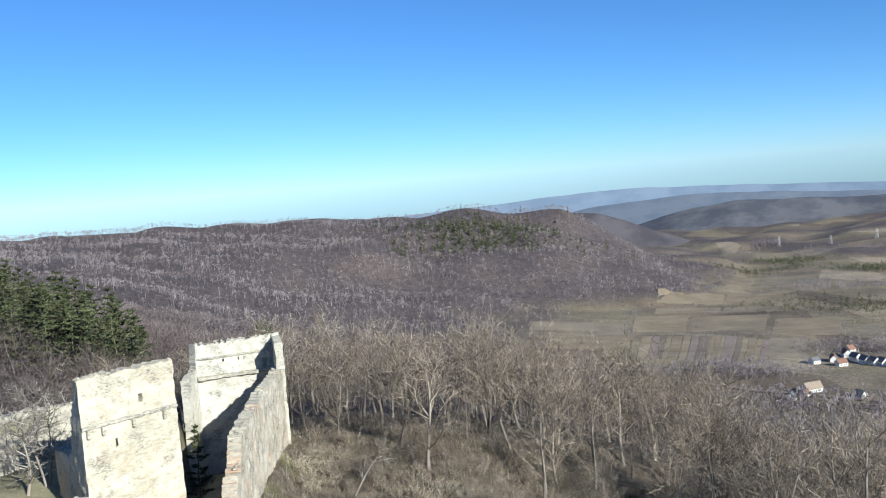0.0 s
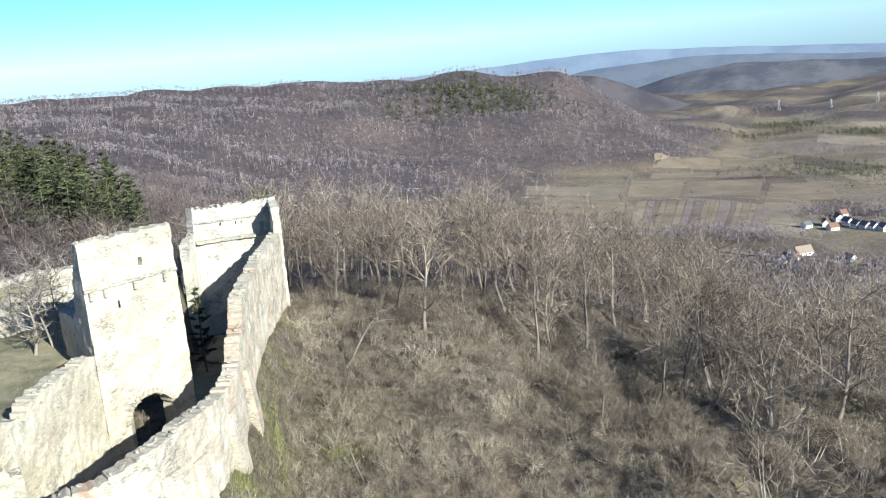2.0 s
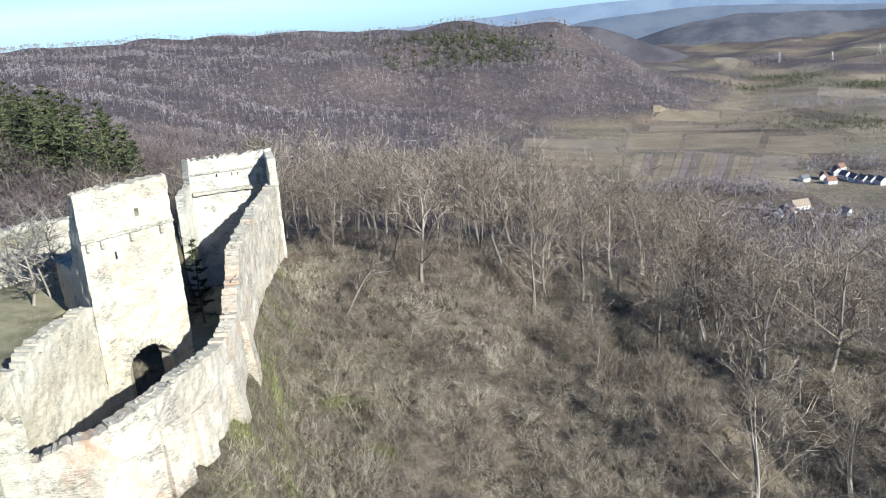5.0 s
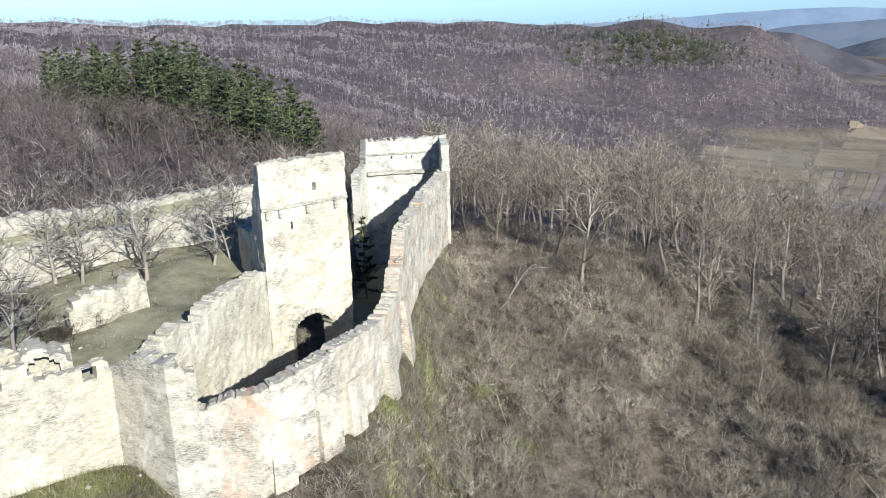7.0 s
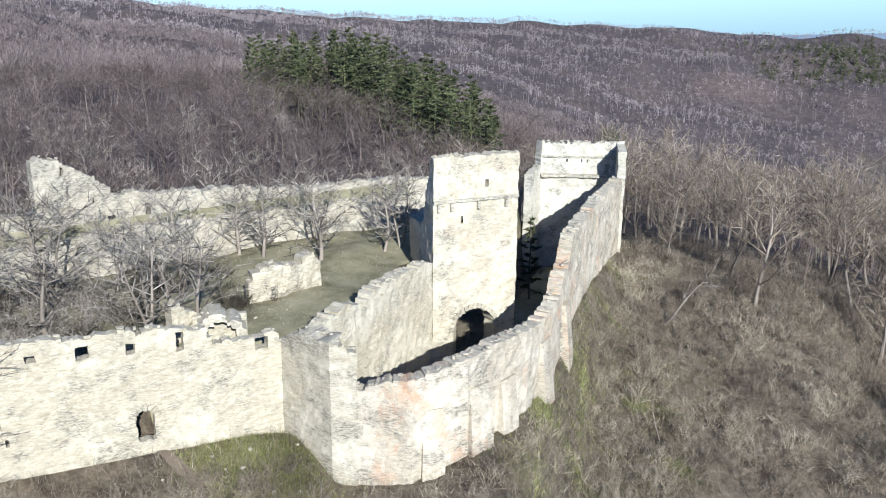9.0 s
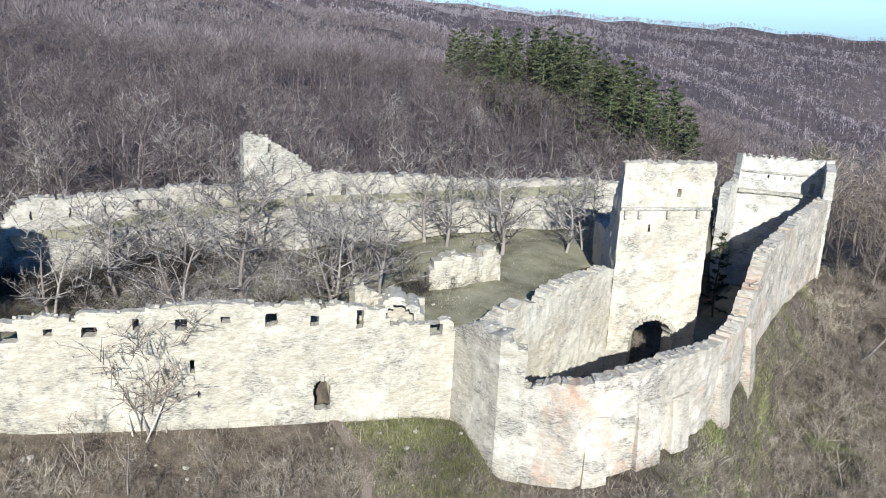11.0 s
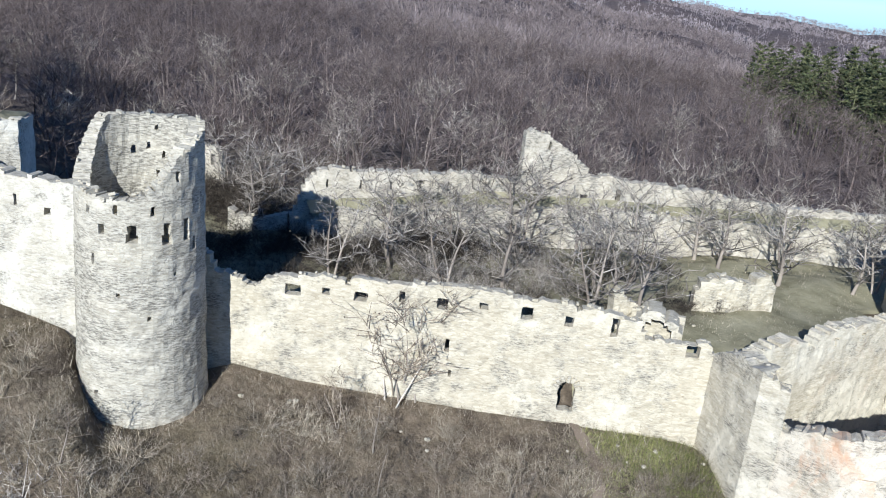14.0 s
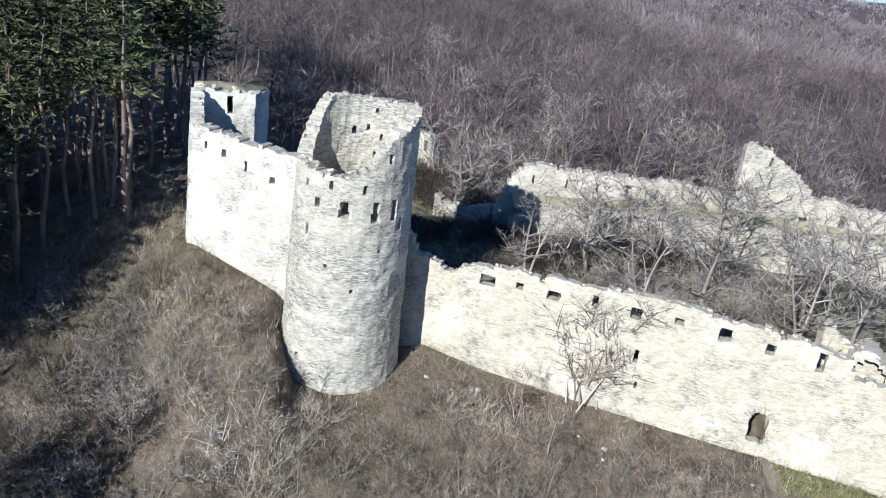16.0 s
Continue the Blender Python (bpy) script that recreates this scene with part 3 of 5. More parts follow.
g0 = Vector(GATE_L)
gd = (Vector(GATE_R) - g0).normalized()
voussoirs(gate, g0 - Vector((gd.y, -gd.x)) * 0.02, gd, 1, 4.5, -2.45, 2.3, 2.3, 17, 0.42)
c0 = Vector(CURTAIN[0])
cd = (Vector(CURTAIN[1]) - c0).normalized()
voussoirs(curtain, c0 - Vector((cd.y, -cd.x)) * 0.02, cd, 1, 29.75, 0.1, 0.65, 0.65, 7, 0.3)

# far tower: back wall with ledges and a broken flank, open to the ward
FAR_L, FAR_R = bearing(16.6, 116), bearing(11.8, 117)
far_tower = masonry("far_tower", "square corner tower ruin open to the ward, with ledges across",
                    [bearing(17.2, 112), FAR_L, FAR_R, bearing(11.65, 111.5)], 1.0, lambda s: -6.0,
                    level((0, 7.5), (3.9, 8.0), (4.15, 11.1), (14, 11.2), (20, 10.8)),
                    [(12.5, 13.1, 6.5, 8.3, False), (7.4, 7.65, 8.5, 8.9, False), (9.4, 9.6, 8.5, 8.85, False), (10.1, 10.3, 8.5, 8.85, False)], material=STONE_WHITE, seed=7, category="tower")
fa, fb = along(FAR_L, FAR_R, 1, -0.02)
ledge("ledge", fa, fb, 1, 9.2, 0.3, 0.2, far_tower, STONE_GREY)
ledge("ledge", fa, fb, 1, 6.7, 0.5, 0.55, far_tower, STONE_GREY)

# back wall of the court
BACK = [(-76.6, 37.5), (-69.8, 54.0), (-63.5, 66.5), (-47.0, 96.0), (-43.0, 99.0)][::-1]
back = masonry("back_wall", "long pale back wall of the court, broken and overgrown", BACK, 1.3, lambda s: -1.0,
               level((0, 7.6), (5, 7.9), (17, 8.3), (31, 9.7), (39.8, 10.4), (40.0, 11.0), (44.6, 14.4), (46.4, 14.9), (47.0, 14.4), (47.2, 9.5),
                     (52.8, 9.7), (60, 9.5), (68, 9.7), (69.2, 8.4), (70.6, 4.3)),
               [(36.0, 36.6, 7.6, 9.0, False), (44.2, 44.5, 12.8, 13.6, False), (39.6, 40.4, 6.9, 8.2, False), (57.5, 57.75, 7.7, 8.8, False), (57.2, 58.1, 8.5, 8.75, False),
                (60.5, 60.7, 7.7, 8.6, False), (63.6, 63.8, 7.7, 8.6, False), (54.5, 54.7, 7.7, 8.6, False), (67.0, 67.2, 7.7, 8.6, False)],
               material=STONE_BACK, seed=8, face=-1)
retaining = masonry("retaining_wall", "low pale retaining wall of a terrace along the court", [(-45.0, 95.6), (-61.6, 65.9), (-67.6, 53.5), (-74.0, 38.2)], 1.1, lambda s: -1.0,
                    level((0, 6.0), (6, 6.3), (14, 6.6), (22, 6.8), (34, 7.2), (47, 7.0), (56, 6.6), (63, 5.6), (64.4, 4.4)), material=STONE_BACK, seed=18, face=-1)
low_wall = masonry("low_wall", "low curved remnant of wall beside the court gap", [(-76.7, 37.3), (-79.0, 33.4), (-80.3, 32.5)], 1.0, lambda s: -1.0,
                   level((0, 4.9), (0.8, 4.7), (2, 4.4), (4.4, 4.2), (5.2, 4.7), (6.1, 5.0)), material=STONE_BACK, seed=19, face=-1)
window_wall = masonry("window_wall", "small standing wall fragment with one window opening", [(-93.3, 34.3), (-91.0, 36.0)], 0.9, lambda s: -1.0,
                      level((0, 8.6), (1.8, 8.3), (3, 7.7)), [(1.5, 2.0, 6.3, 7.6, False)], material=STONE_BACK, seed=20)

# ruined fragments standing in the court
stub = masonry("wall_fragment", "lone pale fragment of wall standing in court grass", [(-45.2, 61.7), (-43.3, 64.0), (-41.7, 68.3)], 1.3, lambda s: 1.0,
               level((0, 4.6), (0.5, 5.4), (1.7, 6.2), (3.2, 6.3), (3.5, 5.9), (5.2, 5.9), (5.5, 6.5), (6.8, 6.4), (7.6, 5.4)), material=STONE, seed=9, rough=0.15)
fang = masonry("wall_fragment", "pointed stump of broken wall behind the curtain wall", [(-44.6, 50.7), (-43.2, 53.8)], 1.1, lambda s: 1.0,
               level((0, 6.3), (0.5, 6.9), (1.0, 6.2), (2.2, 5.1), (3.4, 4.3)), material=STONE, seed=21, rough=0.22)

vault = masonry("vault_stump", "low stump of masonry with a dark arched hollow", [(-42.3, 50.4), (-39.2, 53.0)], 2.6, lambda s: 1.0,
                level((0, 4.6), (0.8, 5.7), (2.2, 5.9), (3.4, 5.2), (4.0, 4.2)), [(0.9, 3.2, 3.0, 5.3, True)], material=STONE_PIER, seed=22, rough=0.12)
bm = bmesh.new()
bmesh.ops.create_cube(bm, size=1)
vault_back = part("back", bm, STONE_PIER, vault, "dark inner wall of the hollow")
vault_back.matrix_basis = pose(-42.1, 53.4, 3.6, 0, 0, 40) @ Matrix.Diagonal((4.2, 0.4, 3.2, 1))

# round tower, its front broken open at the top
RT = (-59.4, 17.7)
ring = [(RT[0] + 4.45 * math.cos(radians(a)), RT[1] + 4.45 * math.sin(radians(a))) for a in np.arange(163.4, 523.0, 9.0)]
RING_LEN = sum(math.dist(a, b) for a, b in zip(ring, ring[1:] + ring[:1]))


def turn_s(phi):
    """Running length for a turn from the face of the tower, in degrees."""
    return (phi + 180) / 360 * RING_LEN


def round_top(s):
    return float(np.interp(s / RING_LEN * 360 - 180, (-180, -138, -125, -112, -90, -10, 5, 38, 88, 180), (17.8, 17.9, 16.9, 15.4, 13.9, 13.6, 14.0, 16.6, 18.1, 17.8)))


tower_holes = []
for phi, z0, z1, w in ((-8, 10.7, 11.9, 0.6), (-8, 10.7, 11.3, 0.8), (22.6, 10.5, 12.0, 0.5), (22.6, 10.5, 11.2, 0.75), (42, 10.5, 12.1, 0.5), (-44.6, 8.9, 9.7, 0.3), (-35.5, 11.1, 11.8, 0.4),
                       (-21.6, 12.6, 13.2, 0.3), (10, 12.5, 13.2, 0.3), (33, 14.7, 15.4, 0.35), (-50, 12.4, 12.9, 0.3), (52, 9.8, 10.7, 0.3),
                       (170, 15.4, 15.9, 0.4), (150, 14.8, 15.3, 0.4), (-172, 15.0, 15.6, 0.45), (160, 16.8, 17.2, 0.35), (158, 13.2, 13.9, 0.35),
                       (6, 5.2, 5.5, 0.25), (-20, 6.9, 7.2, 0.25), (30, 8.2, 8.5, 0.25), (-42, -0.6, -0.2, 0.3)):
    s = turn_s(phi)
    tower_holes.append((s - w / 2, s + w / 2, z0, z1, False))
round_tower = masonry("round_tower", "round limestone corner tower with broken upper front and narrow slits", ring, 1.2,
                      lambda s: -7.0, round_top, tower_holes, closed=True, material=STONE_GREY, seed=10, category="tower", step=0.36,
                      batter=lambda s, z: max(0.0, (2.5 - z) * 0.05) - max(0.0, z - 4.5) * 0.016)

# flank wall and the small square tower behind it
flank = masonry("flank_wall", "high pale flank wall with a row of small openings", [(-70.2, 7.1), (-61.6, 15.4)], 1.3,
                lambda s: -3.0, level((0, 13.4), (10, 12.75), (12, 12.7)),
                [(1.37, 1.62, 11.75, 12.35, False), (3.1, 3.5, 11.4, 12.0, False), (5.3, 5.55, 10.7, 11.6, False), (7.7, 8.2, 10.35, 10.9, False)],
                material=STONE_WHITE, seed=12, rough=0.05)
flank_return = masonry("flank_wall", "broken return wall rising to a small square tower", [(-76.5, 7.6), (-70.2, 7.0)], 1.1, lambda s: -3.0,
                       level((0, 15.0), (2.4, 14.4), (4, 13.2), (6, 13.5)), material=STONE_WHITE, seed=13)
small_tower = masonry("small_tower", "small square tower ruin with one window and grass on top",
                      [(-81.5, 8.4), (-76.4, 8.1), (-75.4, 12.9), (-80.4, 15.0)], 0.9, lambda s: -2.0,
                      level((0, 14.6), (5, 14.9), (10, 15.0), (15, 14.6)), [(7.65, 8.2, 13.1, 14.6, False)], closed=True, material=STONE_WHITE, seed=14, category="tower")


def sod(name, poly, z, label):
    """A grown-over top of earth and grass."""
    bm = bmesh.new()
    cx, cy = sum(p[0] for p in poly) / len(poly), sum(p[1] for p in poly) / len(poly)
    rings = []
    for k, q in enumerate((1.0, 0.8, 0.5, 0.2)):
        row = []
        for i in range(len(poly)):
            for u in (0, 0.25, 0.5, 0.75):
                a, b = poly[i], poly[(i + 1) % len(poly)]
                x, y = a[0] + (b[0] - a[0]) * u, a[1] + (b[1] - a[1]) * u
                x, y = cx + (x - cx) * q, cy + (y - cy) * q
                row.append(bm.verts.new((x, y, z + 0.16 * k + 0.15 * noise.noise((x, y, 2)))))
        rings.append(row)
    for a, b in zip(rings, rings[1:]):
        for i in range(len(a)):
            j = (i + 1) % len(a)
            bm.faces.new((a[i], a[j], b[j], b[i]))
    bm.faces.new(rings[-1])
    me = bpy.data.meshes.new(name)
    bm.to_mesh(me)
    bm.free()
    me.materials.append(COURT_GRASS)
    return tagged(new(name, me), label, "grass", kind="stuff")


sod("grass_top", [(-81.4, 8.5), (-76.5, 8.2), (-75.6, 12.8), (-80.4, 14.7)], 14.7, "dry grass growing on top of the small tower")


def terrace_strip():
    """Grassy slope between the retaining wall and the back wall."""
    lo = [Vector(p) for p in ((-45.2, 96.0), (-61.9, 66.1), (-67.9, 53.7), (-74.2, 38.6))]
    hi = [Vector(p) for p in ((-46.5, 96.6), (-63.0, 67.2), (-69.3, 54.6), (-75.9, 38.9))]
    verts, faces = [], []
    n = 40
    for k in range(n + 1):
        u = k / n * 3
        i = min(2, int(u))
        a, b = lo[i].lerp(lo[i + 1], u - i), hi[i].lerp(hi[i + 1], u - i)
        for q in (0, 0.33, 0.66, 1):
            p = a.lerp(b, q)
            verts.append((p.x, p.y, float(np.interp(k / n, (0, 0.33, 0.66, 1), (5.9, 6.5, 6.7, 5.4))) + (1.4 if k < n * 0.66 else 1.0) * q + 0.2 * noise.noise((p.x, p.y, 4))))
    for k in range(n):
        for q in range(3):
            faces.append((k * 4 + q, k * 4 + q + 1, k * 4 + q + 5, k * 4 + q + 4))
    tagged(mesh_object("terrace", verts, faces, COURT_GRASS, None, True), "narrow grassy terrace above the retaining wall", "terrace", kind="structure")


terrace_strip()


def court_floor():
    """Turf of the court and of the outer ward, just over the ground."""
    for name, poly, label in (("court_floor", COURT, "dry green turf of the castle court"), ("ward_floor", BAILEY, "rough turf of the narrow outer ward")):
        xs, ys = [p[0] for p in poly], [p[1] for p in poly]
        gx, gy = np.meshgrid(np.arange(min(xs), max(xs), 1.0), np.arange(min(ys), max(ys), 1.0), indexing="ij")
        deep = inside_depth(gx, gy, poly)
        gz = land(gx, gy) + 0.06
        n, m = gx.shape
        faces = []
        for i in range(n - 1):
            for j in range(m - 1):
                if min(deep[i, j], deep[i + 1, j], deep[i, j + 1], deep[i + 1, j + 1]) > 0.2:
                    faces.append((i * m + j, (i + 1) * m + j, (i + 1) * m + j + 1, i * m + j + 1))
        tagged(mesh_object(name, np.stack([gx, gy, gz], -1).reshape(-1, 3).tolist(), faces, COURT_GRASS, None, True), label, "turf", kind="structure")


court_floor()


# ---- trees ----
class Soup:
    """Triangles gathered for one mesh."""

    def __init__(self):
        self.v, self.t = [], []

    def prism(self, p, q, r0, r1):
        d = (q - p).normalized()
        a = d.cross(Vector((0.3, 0.9, 0.2))).normalized()
        b = d.cross(a)
        n = len(self.v)
        for c, r in ((p, r0), (q, r1)):
            for k in range(3):
                self.v.append(c + (a * math.cos(k * 2.0944) + b * math.sin(k * 2.0944)) * r)
        for k in range(3):
            j = (k + 1) % 3
            self.t += [(n + k, n + j, n + 3 + j), (n + k, n + 3 + j, n + 3 + k)]

    def tube(self, pts, radii, sides=6):
        n = len(self.v)
        for k, p in enumerate(pts):
            for i in range(sides):
                a = 6.2832 * i / sides
                self.v.append(p + Vector((math.cos(a), math.sin(a), 0)) * radii[k])
        for k in range(len(pts) - 1):
            for i in range(sides):
                j = (i + 1) % sides
                a, b, c, d = n + k * sides + i, n + k * sides + j, n + (k + 1) * sides + j, n + (k + 1) * sides + i
                self.t += [(a, b, c), (a, c, d)]

    def sliver(self, p, d, w, rng):
        side = d.cross(Vector((rng.uniform(-1, 1), rng.uniform(-1, 1), rng.uniform(-1, 1))))
        if side.length < 1e-6:
            side = Vector((1, 0, 0))
        side = side.normalized() * w / 2
        n = len(self.v)
        self.v += [p - side, p + side, p + d]
        self.t.append((n, n + 1, n + 2))

    def arrays(self):
        return np.array([tuple(x) for x in self.v], float).reshape(-1, 3), np.array(self.t, int).reshape(-1, 3)


def heading(a, el):
    return Vector((math.cos(a) * math.cos(el), math.sin(a) * math.cos(el), math.sin(el)))


def bare_tree(seed, h, limbs=10, branches=9, twigs=11, spread=1.0, stems=1, twig_w=0.055, haze=0, up=0.0, thick=1.0, lean_by=0.28, low=0.30):
    """Trunk and crown of a leafless broadleaved tree. haze: fine twigs strewn through the crown."""
    rng = random.Random(seed)
    trunk, crown = Soup(), Soup()
    for stem in range(stems):
        lean = heading(rng.uniform(0, 6.28), 0) * (0.12 if stems == 1 else lean_by) * rng.uniform(0.3, 1)
        p = Vector((rng.uniform(-0.2, 0.2) * (stems - 1), rng.uniform(-0.2, 0.2) * (stems - 1), -0.6))
        top, n = h * rng.uniform(0.58, 0.72), 6
        pts, radii = [], []
        r0 = h * 0.0125 * thick / math.sqrt(stems)
        for k in range(n + 1):
            u = k / n
            pts.append(p + Vector((lean.x * u * top + 0.02 * h * math.sin(u * 4 + seed), lean.y * u * top + 0.02 * h * math.cos(u * 5 + seed), u * (top + 0.6))))
            radii.append(r0 * (1.25 if k == 0 else 1) * (1 - 0.72 * u))
        trunk.tube(pts, radii)
        count = max(3, limbs // stems)
        for i in range(count + 2):
            u = rng.uniform(low, 0.98) if i < count else 1.0
            k = min(n - 1, int(u * n))
            base = pts[k].lerp(pts[k + 1], u * n - k)
            a = i * 2.4 + rng.uniform(-0.5, 0.5)
            el = rng.uniform(0.25, 0.75) + 0.35 * u + up
            ln = h * rng.uniform(0.24, 0.40) * (1.15 - 0.35 * u) * spread
            d = heading(a, el / spread)
            r = r0 * (0.55 - 0.30 * u)
            prev = base
            for s in range(3):
                q = prev + d * ln / 3
                crown.prism(prev, q, r * (1 - s * 0.27), r * (0.73 - s * 0.27))
                for b in range(max(1, branches // 3)):
                    st = prev.lerp(q, rng.uniform(0.2, 1))
                    bd = (d + heading(rng.uniform(0, 6.28), rng.uniform(-0.5, 0.9)) * 1.4).normalized()
                    bl = h * rng.uniform(0.09, 0.18)
                    en = st + bd * bl
                    if haze > 180:
                        crown.sliver(st, en - st, 0.12, rng)
                    else:
                        crown.prism(st, en, max(0.022, r * 0.38) * thick, 0.012)
                    for w in range(twigs):
                        ts = st.lerp(en, rng.uniform(0.25, 1))
                        td = (bd + heading(rng.uniform(0, 6.28), rng.uniform(-0.6, 1.2)) * 1.2).normalized() * h * rng.uniform(0.045, 0.11)
                        crown.sliver(ts, td, twig_w * rng.uniform(0.6, 1.4), rng)
                prev = q
                d = (d + Vector((rng.uniform(-0.4, 0.4), rng.uniform(-0.4, 0.4), 0.18))).normalized()
    for k in range(haze):
        o = heading(rng.uniform(0, 6.28), math.asin(rng.uniform(-0.35, 1.0)))
        heart = Vector((0, 0, h * 0.5))
        a = Vector((o.x * 0.36 * h * spread, o.y * 0.36 * h * spread, h * 0.6 + o.z * 0.38 * h))
        st = heart.lerp(a, rng.uniform(0.4, 0.85))
        td = ((a - heart).normalized() + heading(rng.uniform(0, 6.28), rng.uniform(-0.6, 1.0)) * 0.6).normalized() * h * rng.uniform(0.07, 0.17)
        crown.sliver(st, td, twig_w * rng.uniform(0.5, 1.1), rng)
    return trunk, crown


def tree_thing(name, soup_pair, bark, leaf, label, category, group):
    """A tree of trunk and crown, as a thing that can be copied."""
    root = new(name)
    tagged(root, label, category, group)
    for nm, soup, mat in (("trunk", soup_pair[0], bark), ("crown", soup_pair[1], leaf)):
        v, t = soup.arrays()
        ob = new(nm, fast_mesh(nm, v, t, mat))
        ob.parent = root
    return root


def joined(name, spots, sources, material, label, category):
    """One object from many plants: spots are (x, y, z, scale, turn, source)."""
    vs, ts, n = [], [], 0
    for x, y, z, s, a, k in spots:
        v, t = sources[k]
        c, sn = math.cos(a), math.sin(a)
        q = np.empty_like(v)
        q[:, 0] = (v[:, 0] * c - v[:, 1] * sn) * s + x
        q[:, 1] = (v[:, 0] * sn + v[:, 1] * c) * s + y
        q[:, 2] = v[:, 2] * s + z
        vs.append(q)
        ts.append(t + n)
        n += len(v)
    ob = new(name, fast_mesh(name, np.concatenate(vs), np.concatenate(ts), material))
    return tagged(ob, label, category, kind="stuff")


def castle_margin(x, y):
    """Distance outside the castle."""
    if np.ndim(x) == 0 and (x > 0 or y < 0 or math.hypot(x, y) > 150):
        return 40.0
    return -np.maximum(inside_depth(x, y, COURT), inside_depth(x, y, BAILEY))


def tree_line(az):
    """Distance at which the wood begins on the slopes."""
    return np.interp(az, (-60, -40, -28, -19, -13, -7, -1.6, 4, 8, 11, 12, 30, 58, 70, 82, 95, 120), (54, 57, 62, 71, 82, 97, 103, 104, 109, 116, 118, 104, 96, 96, 92, 84, 80))


rng = random.Random(5)
near_sources = [bare_tree(40 + k, 15.0, limbs=11, branches=6, twigs=9, haze=150, spread=1.1, stems=(1, 2, 2, 1, 1, 3, 1, 2)[k], twig_w=0.05, up=0.18, thick=1.15, low=0.18) for k in range(8)]
roots = [tree_thing("tree", p, BARK, TWIGS, "tall leafless tree with pale trunk in the hillside wood", "tree", "trees of the near wood") for p in near_sources]
used = [False] * len(roots)
near_spots, wood_spots = [], []
taken = {}


def free(x, y, gap):
    key = (int(x // gap), int(y // gap))
    for i in (-1, 0, 1):
        for j in (-1, 0, 1):
            for q in taken.get((gap, key[0] + i, key[1] + j), ()):
                if (q[0] - x) ** 2 + (q[1] - y) ** 2 < gap * gap:
                    return False
    taken.setdefault((gap, *key), []).append((x, y))
    return True


cand = []
nprng = np.random.RandomState(3)
for _ in range(8600):
    az = nprng.uniform(-38, 100)
    r = math.sqrt(nprng.uniform(50 ** 2, 270 ** 2))
    cand.append((az, r))
for az, r in cand:
    x, y = bearing(az, r)
    if r < float(tree_line(az)) + nprng.uniform(-5, 12) or float(castle_margin(np.array(x), np.array(y))) < 4.5:
        continue
    if (az > 80 and r < 130) or (58 < y < 84 and abs(x - (45.6 - 0.286 * y)) < 3.2):
        continue
    if not free(x, y, (5.0 if az < -6 and r < 105 else 4.6 if az < 22 else 5.6) if r < 170 else 6.2):
        continue
    (near_spots if (az < 22 and r < 150) else wood_spots).append((r, x, y))
near_spots.sort()
extra = near_spots[290:]
near_spots = near_spots[:290]
wood_spots += extra
for k, (r, x, y) in enumerate(near_spots):
    m = pose(x, y, land_at(x, y), rng.uniform(-4, 4), rng.uniform(-4, 4), rng.uniform(0, 360)) @ Matrix.Scale(rng.choice((0.5, 0.75, 0.95, 1.05, 1.15)) * rng.uniform(0.9, 1.1), 4)
    i = k % len(roots)
    if used[i]:
        made = copy_thing(roots[i], m)
        made.matrix_basis = m
    else:
        roots[i].matrix_basis = m
        used[i] = True


def merged_arrays(pair):
    (v0, t0), (v1, t1) = pair[0].arrays(), pair[1].arrays()
    return np.concatenate([v0, v1]), np.concatenate([t0, t1 + len(v0)])


lite = [merged_arrays(bare_tree(70 + k, 13.5, limbs=9, branches=3, twigs=6, twig_w=0.055, haze=330, spread=1.15, up=0.1)) for k in range(6)]
wx, wy = np.array([w[1] for w in wood_spots]), np.array([w[2] for w in wood_spots])
wz = land(wx, wy)
joined("woods", [(x, y, z, rng.uniform(0.72, 1.2), rng.uniform(0, 6.28), rng.randrange(6)) for x, y, z in zip(wx, wy, wz)], lite, WOOD_TWIGS,
       "dense leafless brown wood behind the castle", "woods")


def far_tree(seed, h, blades, w):
    """A leafless tree as seen across a valley: trunk and a rounded crown of fine boughs that fan out from its heart."""
    rg = random.Random(seed)
    s = Soup()
    s.sliver(Vector((0, 0, -1)), Vector((0, 0, h * 0.8)), w * 0.8, rg)
    for k in range(blades):
        o = heading(rg.uniform(0, 6.28), math.asin(rg.uniform(-0.25, 1.0)))
        reach = rg.uniform(0.8, 1.08)
        a = Vector((o.x * 0.34 * h, o.y * 0.34 * h, h * 0.56 + o.z * 0.40 * h))
        heart = Vector((0, 0, h * 0.45))
        st = heart.lerp(a, rg.uniform(0.45, 0.72))
        en = heart.lerp(a, reach) + heading(rg.uniform(0, 6.28), rg.uniform(-0.5, 1.0)) * h * 0.05
        s.sliver(st, en - st, w * rg.uniform(0.6, 1.4), rg)
    return s.arrays()


def far_wood(name, gap, r0, r1, sources, scale, label, seed, material):
    """Trees about gap metres apart between two distances."""
    rs = np.random.RandomState(seed)
    count = int(0.5 * radians(136) * (r1 ** 2 - r0 ** 2) / gap ** 2)
    az = rs.uniform(-32, 104, count)
    r = np.sqrt(rs.uniform(r0 ** 2, r1 ** 2, count))
    x, y = -r * np.sin(np.radians(az)), r * np.cos(np.radians(az))
    z = land(x, y)
    ok = (rs.uniform(0, 1, count) > meadow(x, y, z) * 0.985) & (wave(x, y, 60, 51) > rs.uniform(-1.6, -0.5, count))
    joined(name, [(x[i], y[i], z[i], scale * rs.uniform(0.65, 1.3), rs.uniform(0, 6.28), rs.randint(len(sources))) for i in np.nonzero(ok)[0]], sources, material, label, "woods")


